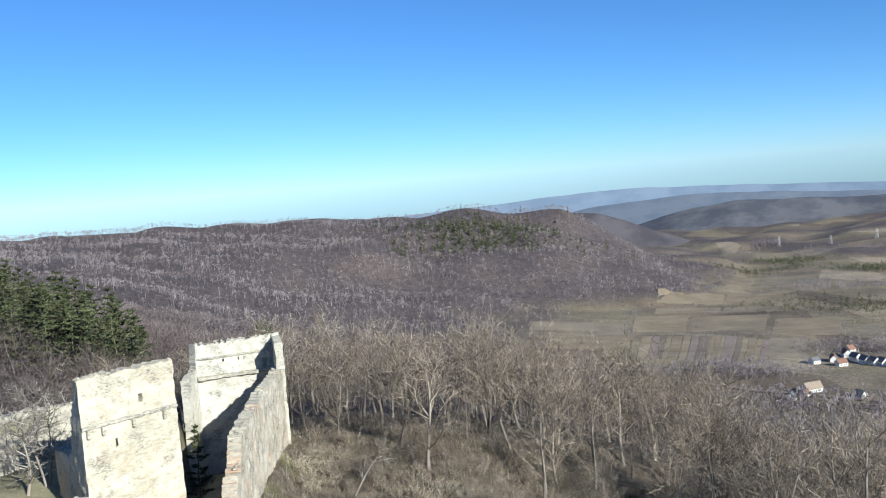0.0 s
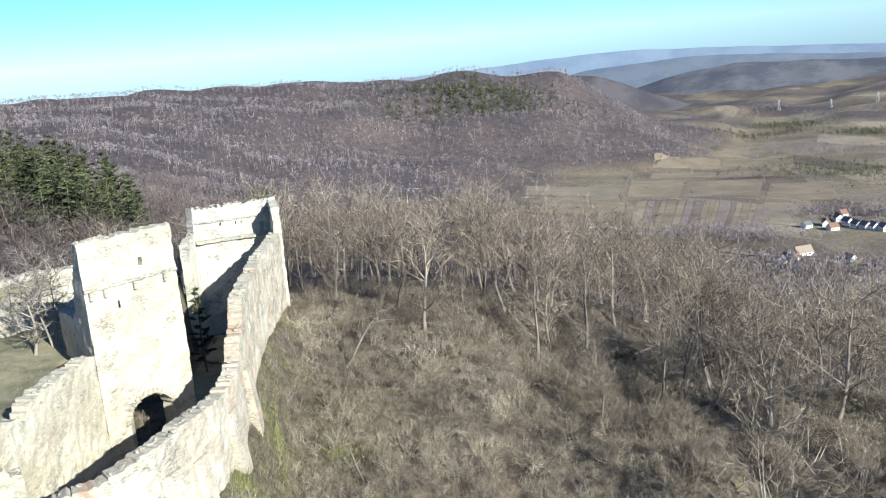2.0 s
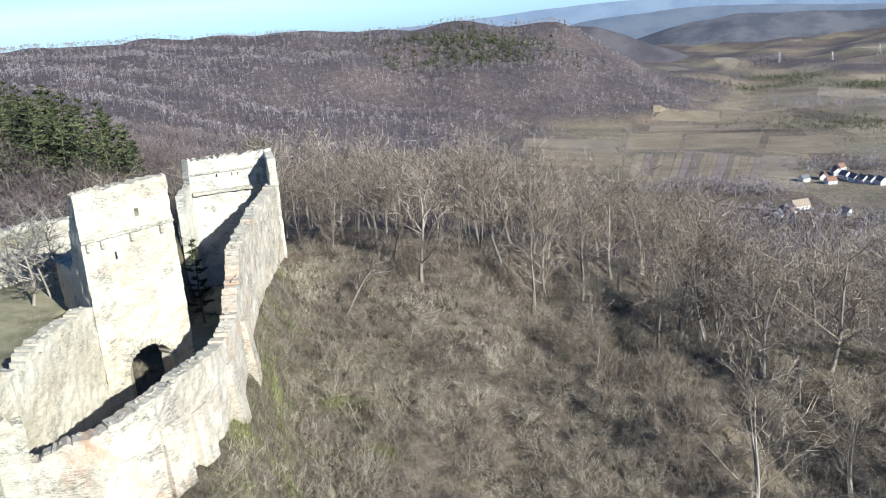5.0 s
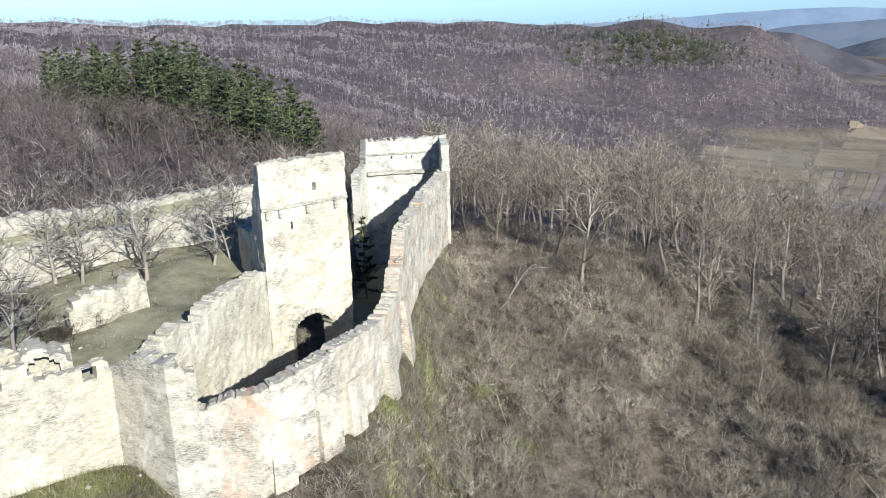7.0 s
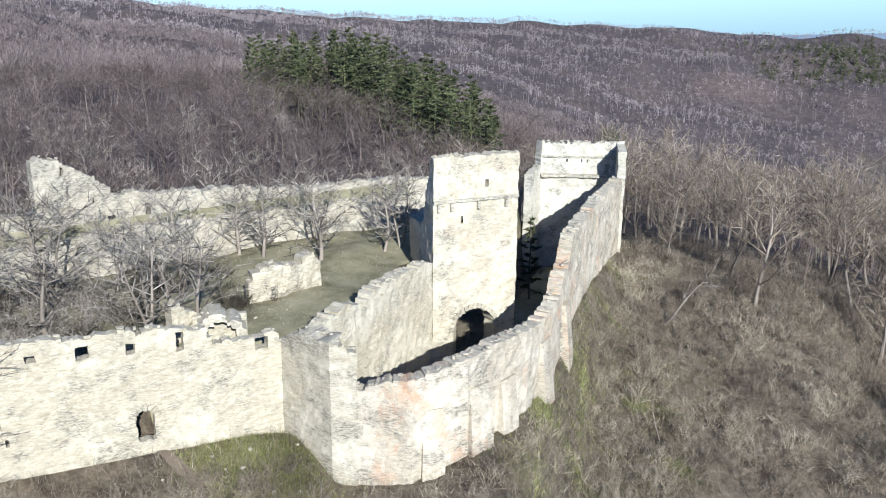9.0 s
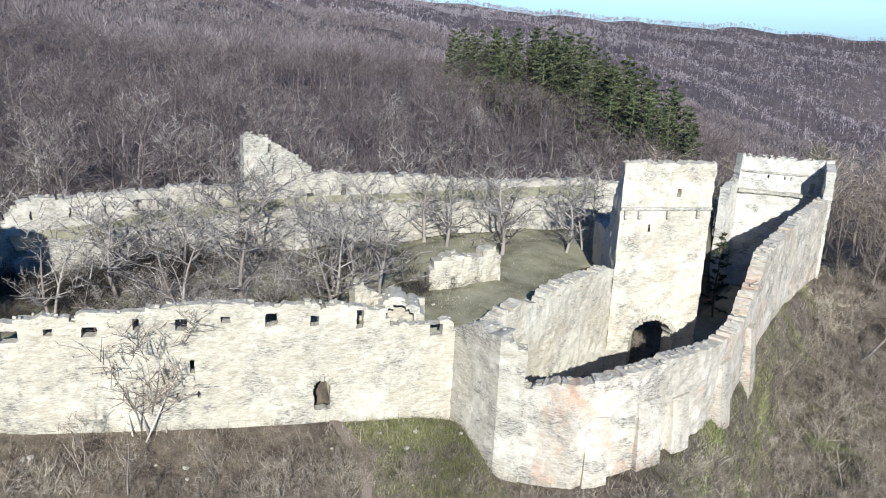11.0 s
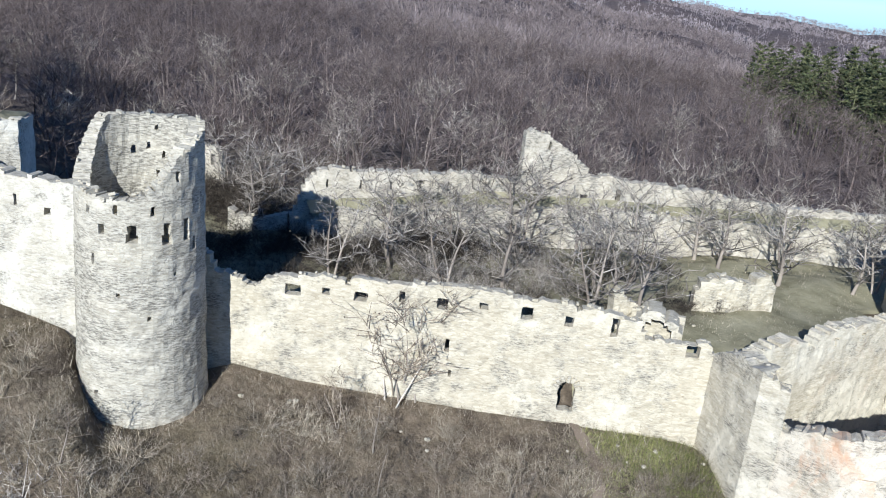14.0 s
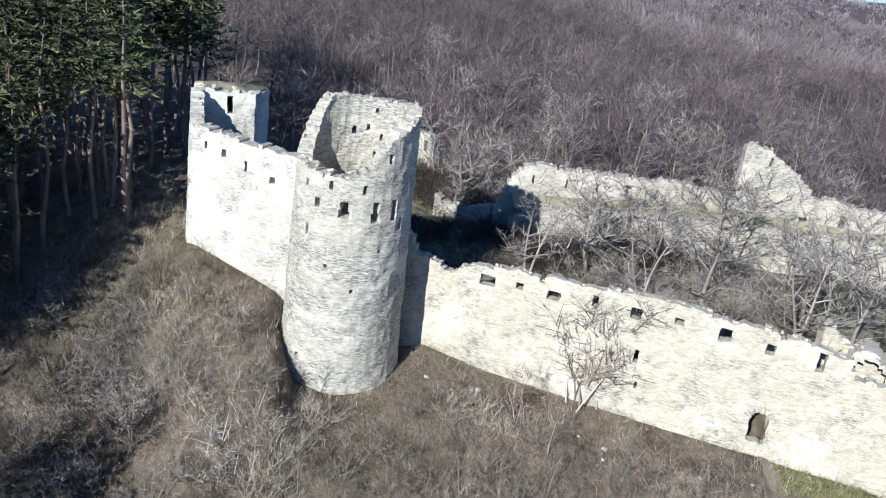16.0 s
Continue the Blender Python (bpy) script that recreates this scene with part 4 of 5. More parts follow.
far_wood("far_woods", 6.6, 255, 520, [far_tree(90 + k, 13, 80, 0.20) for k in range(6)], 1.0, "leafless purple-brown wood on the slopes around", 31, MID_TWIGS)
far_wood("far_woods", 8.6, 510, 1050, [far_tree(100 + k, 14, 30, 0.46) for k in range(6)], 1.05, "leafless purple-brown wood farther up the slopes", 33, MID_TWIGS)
far_wood("far_woods", 12.5, 1030, 2160, [far_tree(110 + k, 14, 11, 1.1) for k in range(6)], 0.8, "far leafless purple-brown wood on the opposite ridge", 32, HAZED_TWIGS)


# ---- conifers ----
def pine(seed, h, bare=0.5, width=0.17, sprays=44, blades=6, needle=0.27):
    """A pine: straight trunk, whorled boughs, sprays of needles."""
    rg = random.Random(seed)
    trunk, crown = Soup(), Soup()
    pts = [Vector((0.012 * h * math.sin(k * 1.3 + seed), 0.012 * h * math.cos(k * 1.7 + seed), -0.6 + (h + 0.6) * k / 8)) for k in range(9)]
    trunk.tube(pts, [h * 0.011 * (1.1 - k / 8) + 0.02 for k in range(9)])
    for k in range(10):
        z = h * rg.uniform(0.12, bare)
        trunk.prism(Vector((0, 0, z)), Vector((0, 0, z)) + heading(rg.uniform(0, 6.28), rg.uniform(-0.2, 0.3)) * rg.uniform(0.6, 2.0), 0.03, 0.01)
    for k in range(sprays):
        u = (k + rg.random()) / sprays
        z = h * (bare + (1.0 - bare) * u)
        reach = h * width * (1.05 - u) ** 0.7 * rg.uniform(0.55, 1.15)
        a = k * 2.4 + rg.uniform(-0.4, 0.4)
        d = heading(a, rg.uniform(-0.1, 0.35))
        base = Vector((0, 0, z))
        crown.sliver(base, d * reach, 0.07, rg)
        for q in (0.35, 0.6, 0.8, 1.0):
            c = base + d * reach * q + Vector((0, 0, 0.05 * h * (q - 0.5) * 0.3))
            for b in range(blades):
                nd = (heading(rg.uniform(0, 6.28), rg.uniform(-0.35, 0.7)) + d * 0.4).normalized()
                crown.sliver(c, nd * h * rg.uniform(0.025, 0.052), needle, rg)
    return trunk, crown


pines = [tree_thing("pine_tree", pine(200 + k, 23, 0.52), PINE_BARK, GREEN_NEEDLES, "tall dark green pine with a bare lower trunk", "pine", "pines beside the flank wall")
         for k in range(4)]
placed, spots = 0, []
prng = random.Random(77)
# Past bearing 98 the stand is carried on out of view for its shade.
for _ in range(1600):
    az, r = prng.uniform(83.5, 124), prng.uniform(46, 118)
    x, y = bearing(az, r)
    if (az < 87 and r < 92) or (az < 97 and r < 79) or (az < 106 and r < 66) or r < 60 or float(castle_margin(np.array(x), np.array(y))) < 6:
        continue
    if all((x - a) ** 2 + (y - b) ** 2 > 2.8 ** 2 for a, b in spots):
        spots.append((x, y))
for k, (x, y) in enumerate(spots[:250]):
    m = pose(x, y, land_at(x, y), prng.uniform(-2, 2), prng.uniform(-2, 2), prng.uniform(0, 360)) @ Matrix.Scale(prng.uniform(0.85, 1.08), 4)
    if k < 4:
        pines[k].matrix_basis = m
    else:
        copy_thing(pines[k % 4], m).matrix_basis = m

grove_src = [merged_arrays(pine(230 + k, 19.5, 0.2, 0.22, 34, 7, 0.30)) for k in range(4)]
grove = []
for _ in range(1600):
    az, r = prng.uniform(19.5, 35.5), prng.uniform(165, 275)
    near_rim = np.interp(az, (19.5, 22, 25, 28, 31, 35.5), (165, 172, 188, 205, 220, 240))
    rim = np.interp(az, (19.5, 22, 25, 30, 33, 35.5), (180, 208, 240, 268, 272, 256))
    x, y = bearing(az, r)
    if near_rim < r < rim and all((x - g[0]) ** 2 + (y - g[1]) ** 2 > 3.6 ** 2 for g in grove):
        grove.append((x, y, land_at(x, y), prng.uniform(0.75, 1.15), prng.uniform(0, 6.28), prng.randrange(4)))
joined("pine_grove", grove, grove_src, GREEN_NEEDLES, "green pine grove rising from the leafless wood", "pines")
cs = [(x, y, land_at(x, y), prng.uniform(0.85, 1.2), prng.uniform(0, 6.28), prng.randrange(4)) for x, y in
      [bearing(prng.gauss(-2.2, 3.2), prng.gauss(1900, 75)) for _ in range(430)] + [bearing(prng.gauss(12, 0.6), prng.gauss(900, 40)) for _ in range(25)]]
far_pine = []
for k in range(4):
    s, rg = Soup(), random.Random(260 + k)
    for b in range(34):
        z = rg.uniform(1, 17)
        s.sliver(Vector((0, 0, z)), heading(rg.uniform(0, 6.28), rg.uniform(-0.4, 0.5)) * (19 - z) * 0.36, 1.6, rg)
    far_pine.append(s.arrays())
joined("far_pines", cs, far_pine, GREEN_NEEDLES, "dark green pine plantation high on the opposite ridge", "pines")
shrub_pine = tree_thing("pine_tree", pine(290, 10, 0.1, 0.2, 30, 9), PINE_BARK, GREEN_NEEDLES, "small green pine growing behind the gate tower", "pine", "")
shrub_pine.matrix_basis = pose(-29.6, 96.0, land_at(-29.6, 96.0), 0, 0, 0)

# ---- trees of the court and saplings by the walls ----
court_src = [bare_tree(300 + k, 9.5, limbs=12, branches=6, twigs=7, spread=1.3, stems=1 + k % 2, twig_w=0.04, thick=1.6, low=0.22) for k in range(4)]
court_roots = [tree_thing("tree", p, BARK, GREY_TWIGS, "grey leafless tree standing in the castle court", "tree", "trees of the court") for p in court_src]
for k, (x, y, s) in enumerate(((-65.5, 57.0, 1.0), (-49.0, 56.4, 0.95), (-51.4, 73.4, 0.9), (-50.0, 82.1, 0.9), (-46.2, 75.8, 0.95), (-60.0, 84.5, 1.0), (-41.5, 81.5, 0.8),
                              (-40.8, 84.5, 0.85), (-55.5, 64.5, 0.9), (-58.2, 59.0, 0.8), (-69.0, 48.0, 0.8), (-66.0, 43.0, 0.75), (-43.5, 88.0, 0.9),
                              (-62.0, 55.0, 1.0), (-55.5, 74.0, 0.9), (-47.7, 51.2, 0.95), (-55.9, 48.6, 0.9), (-57.5, 43.3, 0.9), (-63.7, 41.4, 0.95), (-63.0, 34.9, 0.8), (-45.8, 55.6, 0.85), (-64.5, 49.5, 0.9), (-52.5, 57.0, 0.85))):
    m = pose(x, y, land_at(x, y), 0, 0, k * 77) @ Matrix.Diagonal((s * 1.4, s * 1.4, s * 1.15, 1))
    if k < 4:
        court_roots[k].matrix_basis = m
    else:
        copy_thing(court_roots[k % 4], m).matrix_basis = m

birch = tree_thing("birch_tree", bare_tree(331, 8.5, limbs=24, branches=6, twigs=5, spread=1.1, stems=6, twig_w=0.034, up=0.25, lean_by=0.75, thick=1.3), BARK, TWIGS,
                   "slender leafless birch clump before the curtain wall", "birch", "")
bx, by = -49.5, 34.7
birch.matrix_basis = pose(bx, by, land_at(bx, by), 0, 0, 20) @ Matrix.Diagonal((1.45, 1.45, 1.2, 1))
birch_b = tree_thing("birch_tree", bare_tree(337, 5.2, limbs=8, branches=3, twigs=6, spread=0.9, stems=3, twig_w=0.03), BARK, TWIGS,
                     "small pale leaning birch below the curtain wall", "birch", "")
bx, by = -49.3, 29.1
birch_b.matrix_basis = pose(bx, by, land_at(bx, by), 8, -10, 0)

sap_src = [bare_tree(350 + k, 5.5, limbs=5, branches=3, twigs=4, spread=0.8, twig_w=0.03) for k in range(3)]
sap_roots = [tree_thing("sapling", p, BARK, TWIGS, "thin pale leafless sapling on the brushy slope", "sapling", "saplings on the slope") for p in sap_src]
n_sap = 0
srng = random.Random(9)
while n_sap < 60:
    az, r = srng.uniform(-30, 90), srng.uniform(45, 112)
    x, y = bearing(az, r)
    edge = float(np.interp(az, EDGE_B, EDGE_R))
    if r > edge - 5 or r > float(tree_line(az)):
        continue
    m = pose(x, y, land_at(x, y), srng.uniform(-14, 14), srng.uniform(-14, 14), srng.uniform(0, 360)) @ Matrix.Scale(srng.uniform(0.45, 1.05), 4)
    if n_sap < 3:
        sap_roots[n_sap].matrix_basis = m
    else:
        copy_thing(sap_roots[n_sap % 3], m).matrix_basis = m
    n_sap += 1


pale_src = [bare_tree(370 + k, 13.0, limbs=10, branches=6, twigs=7, spread=1.05, twig_w=0.06) for k in range(4)]
pale_roots = [tree_thing("tree", p, GREY_TWIGS, GREY_TWIGS, "pale leafless tree at the edge of the wood behind the court", "tree", "pale trees behind the back wall") for p in pale_src]
n_pale = 0
while n_pale < 46:
    az, r = srng.uniform(14, 84), srng.uniform(98, 175)
    x, y = bearing(az, r)
    if float(castle_margin(np.array(x), np.array(y))) < 4:
        continue
    m = pose(x, y, land_at(x, y), srng.uniform(-6, 6), srng.uniform(-6, 6), srng.uniform(0, 360)) @ Matrix.Scale(srng.uniform(0.85, 1.2), 4)
    if n_pale < 4:
        pale_roots[n_pale].matrix_basis = m
    else:
        copy_thing(pale_roots[n_pale % 4], m).matrix_basis = m
    n_pale += 1


# ---- brush ----
def stalks(name, x, y, low, high, wide, lean, material, label, category, seed):
    """Thin dry stalks, one blade each, strewn at the places given."""
    rs = np.random.RandomState(seed)
    n = len(x)
    z = land(x, y)
    h = rs.uniform(low, high, n)
    a, tilt, b = rs.uniform(0, 6.283, n), rs.uniform(0.15, lean, n), rs.uniform(0, 6.283, n)
    w = rs.uniform(0.4, 1.0, n) * wide
    verts = np.empty((n, 3, 3))
    for k, s in ((0, -1), (1, 1)):
        verts[:, k] = np.stack([x + s * w * np.cos(b), y + s * w * np.sin(b), z - 0.1], -1)
    verts[:, 2] = np.stack([x + h * tilt * np.cos(a), y + h * tilt * np.sin(a), z + h * np.clip(1.05 - 0.65 * tilt, 0.12, 1)], -1)
    tagged(new(name, fast_mesh(name, verts.reshape(-1, 3), np.arange(3 * n).reshape(-1, 3), material)), label, category, kind="stuff")


def brush_field():
    """Dry stalks and shoots all over the slope below the walls, and in the court."""
    rs = np.random.RandomState(12)
    n = 410000
    az = rs.uniform(-36, 100, n)
    r = np.sqrt(rs.uniform(36 ** 2, 118 ** 2, n))
    x, y = -r * np.sin(np.radians(az)), r * np.cos(np.radians(az))
    edge = np.interp(az, EDGE_B, EDGE_R)
    clump = wave(x, y, 9, 14) + 0.8 * wave(x, y, 3.2, 15) + 0.5 * wave(x, y, 1.6, 16)
    ok = (r < np.maximum(edge + 1, tree_line(az) + 14)) & (castle_margin(x, y) > 1.0) & (clump + rs.uniform(-0.8, 0.8, n) > -0.35)
    stalks("brush", x[ok], y[ok], 0.4, 1.6, 0.020, 1.35, BRUSH, "dense dry brown brush covering the slope", "brush", 13)
    n = 120000
    x, y = rs.uniform(-80, -30, n), rs.uniform(24, 110, n)
    ok = (inside_depth(x, y, COURT) > 2.4) & (wave(x, y, 7, 17) + rs.uniform(-1, 1, n) > -0.1)
    stalks("dry_grass", x[ok], y[ok], 0.12, 0.45, 0.03, 1.4, BRUSH, "dry grass and scrub growing in the court", "grass", 14)
    gx, gy = [], []
    for cx, cy, rad, m in ((-34.4, 47.6, 4.2, 18000), (-30.5, 46.0, 2.6, 3500), (-16.8, 72.0, 3.0, 2600), (-17.8, 84.0, 3.5, 2600), (-14.5, 62.0, 3.5, 2200), (-10.5, 78.0, 3.0, 1400),
                           (-19.0, 92.0, 2.5, 1500), (-38.5, 45.8, 2.0, 2000), (-18.5, 66.0, 2.4, 4200), (-18.5, 77.5, 2.4, 4000), (-17.0, 58.0, 3.0, 3800),
                           (-12.0, 68.0, 5.0, 2400), (-9.0, 86.0, 5.0, 2000), (-14.0, 66.0, 1.6, 3000), (-7.0, 72.0, 1.5, 2200), (-12.5, 80.0, 1.4, 2200), (-20.0, 102.0, 2.0, 1400)):
        gx.append(rs.normal(cx, rad * 0.6, m))
        gy.append(rs.normal(cy, rad * 0.6, m))
    x, y = np.concatenate(gx), np.concatenate(gy)
    ok = castle_margin(x, y) > 0.9
    stalks("green_grass", x[ok], y[ok], 0.12, 0.45, 0.04, 1.1, GRASS, "green grass patches at the foot of the walls", "grass", 15)


brush_field()


def bush(seed, h, blades, w):
    rg = random.Random(seed)
    s = Soup()
    for k in range(blades):
        base = Vector((rg.uniform(-0.3, 0.3), rg.uniform(-0.3, 0.3), 0))
        d = heading(rg.uniform(0, 6.28), rg.uniform(0.15, 1.4)) * h * rg.uniform(0.6, 1.1)
        s.prism(base, base + d * 0.6, w, w * 0.5)
        for q in range(5):
            s.sliver(base + d * rg.uniform(0.3, 0.7), (d.normalized() + heading(rg.uniform(0, 6.28), rg.uniform(-0.3, 1))).normalized() * h * rg.uniform(0.25, 0.5), w * 1.6, rg)
    return s.arrays()


bushes = [bush(400 + k, 2.2, 20, 0.013) for k in range(4)]


def tangle(seed, h, stems, twigs):
    """A dome of thin arching shoots."""
    rg = random.Random(seed)
    s = Soup()
    for k in range(stems):
        base = Vector((rg.gauss(0, 0.3), rg.gauss(0, 0.3), -0.1))
        d = heading(rg.uniform(0, 6.28), rg.uniform(0.3, 1.4)) * h * rg.uniform(0.5, 0.9)
        s.sliver(base, d, 0.036, rg)
        bend = base + d * 0.75
        e = (d.normalized() + heading(rg.uniform(0, 6.28), rg.uniform(-0.9, 0.3))).normalized() * h * rg.uniform(0.2, 0.4)
        s.sliver(bend, e, 0.024, rg)
        for q in range(twigs):
            at = base + d * rg.uniform(0.3, 0.95)
            s.sliver(at, heading(rg.uniform(0, 6.28), rg.uniform(-0.6, 1.3)) * h * rg.uniform(0.12, 0.3), 0.02, rg)
    return s.arrays()


dense = [tangle(420 + k, 2.3, 27, 7) for k in range(4)]
spots = []
brng = random.Random(15)
for _ in range(7000):
    az, r = brng.uniform(-34, 98), math.sqrt(brng.uniform(38 ** 2, 116 ** 2))
    x, y = bearing(az, r)
    if r > float(np.interp(az, EDGE_B, EDGE_R)) - 3 or float(castle_margin(np.array(x), np.array(y))) < 3:
        continue
    if float(wave(np.array(x), np.array(y), 16, 33)) + brng.uniform(-0.7, 0.7) > 0.25 - 0.3 * (az > 70):
        spots.append((x, y, land_at(x, y), brng.uniform(0.5, 1.4), brng.uniform(0, 6.28), brng.randrange(4)))
joined("shrubs", spots[:800], bushes, BRUSH, "tangled leafless shrubs on the slope", "shrubs")
tufts = [tangle(440 + k, 1.9, 30, 6) for k in range(5)]
slope_tufts, n_try = ([], []), 0
while len(slope_tufts[0]) + len(slope_tufts[1]) < 2300 and n_try < 20000:
    n_try += 1
    az, r = brng.uniform(-34, 98), math.sqrt(brng.uniform(40 ** 2, 114 ** 2))
    x, y = bearing(az, r)
    if r > float(np.interp(az, EDGE_B, EDGE_R)) - 2.5 or float(castle_margin(np.array(x), np.array(y))) < 3:
        continue
    run = az * 0.9 + 2.2 * math.sin(r * 0.11)
    if math.sin(run * 1.25) + float(wave(np.array(x), np.array(y), 11, 61)) > brng.uniform(-1.5, 0.7):
        slope_tufts[brng.random() < 0.35].append((x, y, land_at(x, y), brng.uniform(0.45, 1.3), brng.uniform(0, 6.28), brng.randrange(5)))
# Shade in the gaps between the tufts, set as near-black brambles.
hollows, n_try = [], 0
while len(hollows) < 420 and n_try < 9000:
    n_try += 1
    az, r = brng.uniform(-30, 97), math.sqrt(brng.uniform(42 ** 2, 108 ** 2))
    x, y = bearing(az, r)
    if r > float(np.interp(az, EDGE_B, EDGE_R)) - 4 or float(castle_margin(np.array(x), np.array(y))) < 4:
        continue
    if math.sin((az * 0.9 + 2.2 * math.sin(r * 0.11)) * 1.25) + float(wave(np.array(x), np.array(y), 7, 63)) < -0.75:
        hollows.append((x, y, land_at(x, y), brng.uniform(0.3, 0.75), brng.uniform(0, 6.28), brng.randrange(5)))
joined("shrubs", hollows, tufts, SHADE_TWIGS, "low near-black brambles standing for shade between thickets", "shrubs")
joined("shrubs", slope_tufts[0], tufts, BRUSH, "pale dry thickets spread over the slope", "shrubs")
joined("shrubs", slope_tufts[1], tufts, TWIGS, "brown leafless thickets spread over the slope", "shrubs")
court_bush = []
for _ in range(260):
    x, y = brng.uniform(-74, -44), brng.uniform(34, 66)
    if float(inside_depth(np.array(x), np.array(y), COURT)) > 3 and (x + 62) ** 2 / 120 + (y - 49) ** 2 / 90 < 1.2:
        court_bush.append((x, y, land_at(x, y), brng.uniform(0.8, 1.8), brng.uniform(0, 6.28), brng.randrange(4)))
joined("shrubs", court_bush, dense, GREY_TWIGS, "grey tangled thicket in the castle court", "shrubs")
# Court brambles whose near-black colour deepens the shade lying there.
shade_bush = []
while len(shade_bush) < 330:
    x, y = brng.uniform(-76, -42), brng.uniform(26, 68)
    if float(inside_depth(np.array(x), np.array(y), COURT)) > 1.6 and float(wave(np.array(x), np.array(y), 9, 41)) + 0.5 * (x < -62) > brng.uniform(-0.4, 0.5):
        shade_bush.append((x, y, land_at(x, y), brng.uniform(0.45, 1.0), brng.uniform(0, 6.28), brng.randrange(4)))
for k in range(90):
    x, y = brng.uniform(-78, -64), brng.uniform(26, 41)
    if float(inside_depth(np.array(x), np.array(y), COURT)) > 0.8:
        shade_bush.append((x, y, land_at(x, y), brng.uniform(0.6, 1.3), brng.uniform(0, 6.28), brng.randrange(4)))
for k, (x, y, s) in enumerate(((-82, 36, 0.9), (-85, 39, 1.1), (-80.5, 40, 0.9), (-88, 35.5, 1.0), (-84, 43, 1.2), (-90, 41, 1.2), (-79.5, 34.5, 0.6))):
    m = pose(x, y, land_at(x, y), 0, 0, 61 * k) @ Matrix.Scale(s, 4)
    made = tagged(copy_thing(court_roots[k % 4], m), "dark tangled leafless tree behind the gap in the wall", "tree", "trees behind the wall gap")
    made.matrix_basis = m
for k in range(150):
    x, y = brng.uniform(-92, -79), brng.uniform(27, 40)
    if y > 66.5 + 0.44 * x + 2:
        shade_bush.append((x, y, land_at(x, y), brng.uniform(1.2, 2.3), brng.uniform(0, 6.28), brng.randrange(4)))
# Near-black clump that stands for the dark recess below the back wall.
for k in range(70):
    x, y = -66.5 + brng.gauss(0, 1.6), 48.0 + brng.gauss(0, 2.4)
    shade_bush.append((x, y, land_at(x, y), brng.uniform(0.9, 1.7), brng.uniform(0, 6.28), brng.randrange(4)))
# Added brambles, coloured near black in place of the ward's shadow.
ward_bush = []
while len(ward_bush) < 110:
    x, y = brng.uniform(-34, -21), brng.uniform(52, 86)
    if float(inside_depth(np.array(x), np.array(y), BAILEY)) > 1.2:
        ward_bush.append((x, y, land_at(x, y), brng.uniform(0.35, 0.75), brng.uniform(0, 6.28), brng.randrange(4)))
joined("shrubs", ward_bush, dense, SHADE_TWIGS, "near-black brambles standing for shade in the outer ward", "shrubs")
# Added pines, barely in view, that throw shade up the slope.
for k in range(9):
    x, y = bearing(97.5 + 1.15 * k, 46 + (k * 37 % 7))
    m = pose(x, y, land_at(x, y), 0, 0, 50 * k) @ Matrix.Scale(0.40 + 0.05 * (k % 3), 4)
    tagged(copy_thing(pines[k % 4], m), "young green pine added to cast shade on the slope", "pine", "young pines on the slope").matrix_basis = m
joined("shrubs", shade_bush, dense, SHADE_TWIGS, "low castle court brambles, near black to deepen the shade", "shrubs")
low_bush = []
while len(low_bush) < 300:
    az, r = brng.uniform(80, 100), math.sqrt(brng.uniform(40 ** 2, 76 ** 2))
    x, y = bearing(az, r)
    if r < float(np.interp(az, EDGE_B, EDGE_R)) - 6 and float(wave(np.array(x), np.array(y), 13, 43)) + 0.06 * (az - 88) > brng.uniform(-0.3, 0.7):
        low_bush.append((x, y, land_at(x, y), brng.uniform(0.7, 1.9), brng.uniform(0, 6.28), brng.randrange(4)))
# This part takes the near-black twigs to paint in shade under the pines.
joined("shrubs", low_bush[:170], dense, SHADE_TWIGS, "tangled shrubs below the pines, near black for shade", "shrubs")
joined("shrubs", low_bush[170:], dense, GREY_TWIGS, "tangled grey shrubs below the pines", "shrubs")
# The first 16 stand out of view, added to shade the slope.
for k in range(26):
    az, r = (brng.uniform(100, 120), brng.uniform(33, 48)) if k < 16 else (brng.uniform(85, 98), brng.uniform(44, 66))
    x, y = bearing(az, r)
    m = pose(x, y, land_at(x, y), brng.uniform(-8, 8), brng.uniform(-8, 8), brng.uniform(0, 360)) @ Matrix.Scale(brng.uniform(0.7, 1.1) if k < 16 else brng.uniform(0.35, 0.6), 4)
    tagged(copy_thing(court_roots[k % 4], m), "grey leafless tree below the pines, outlying ones added for shade", "tree", "small trees below the pines").matrix_basis = m

edge_bush = []
for _ in range(900):
    az = brng.uniform(-34, 12)
    r = float(tree_line(az)) + brng.gauss(0, 7)
    x, y = bearing(az, r)
    if float(castle_margin(np.array(x), np.array(y))) > 3:
        edge_bush.append((x, y, land_at(x, y), brng.uniform(0.6, 1.7), brng.uniform(0, 6.28), brng.randrange(4)))
joined("shrubs", edge_bush[:340], bushes, TWIGS, "brown leafless undergrowth along the edge of the wood", "shrubs")
top_shrub = joined("shrub", [(-78.2, 11.6, 15.0, 1.5, 0.4, 1)], bushes, TWIGS, "leafless shrub growing on top of the small tower", "shrub")

snag = tree_thing("dead_tree", bare_tree(391, 11.0, limbs=5, branches=3, twigs=2, spread=0.9, twig_w=0.04, thick=1.3), GREY_TWIGS, GREY_TWIGS,
                  "pale dead tree leaning over the brushy slope", "tree", "")
snag.matrix_basis = pose(-13.0, 94.0, land_at(-13.0, 94.0), 8, 42, 0)

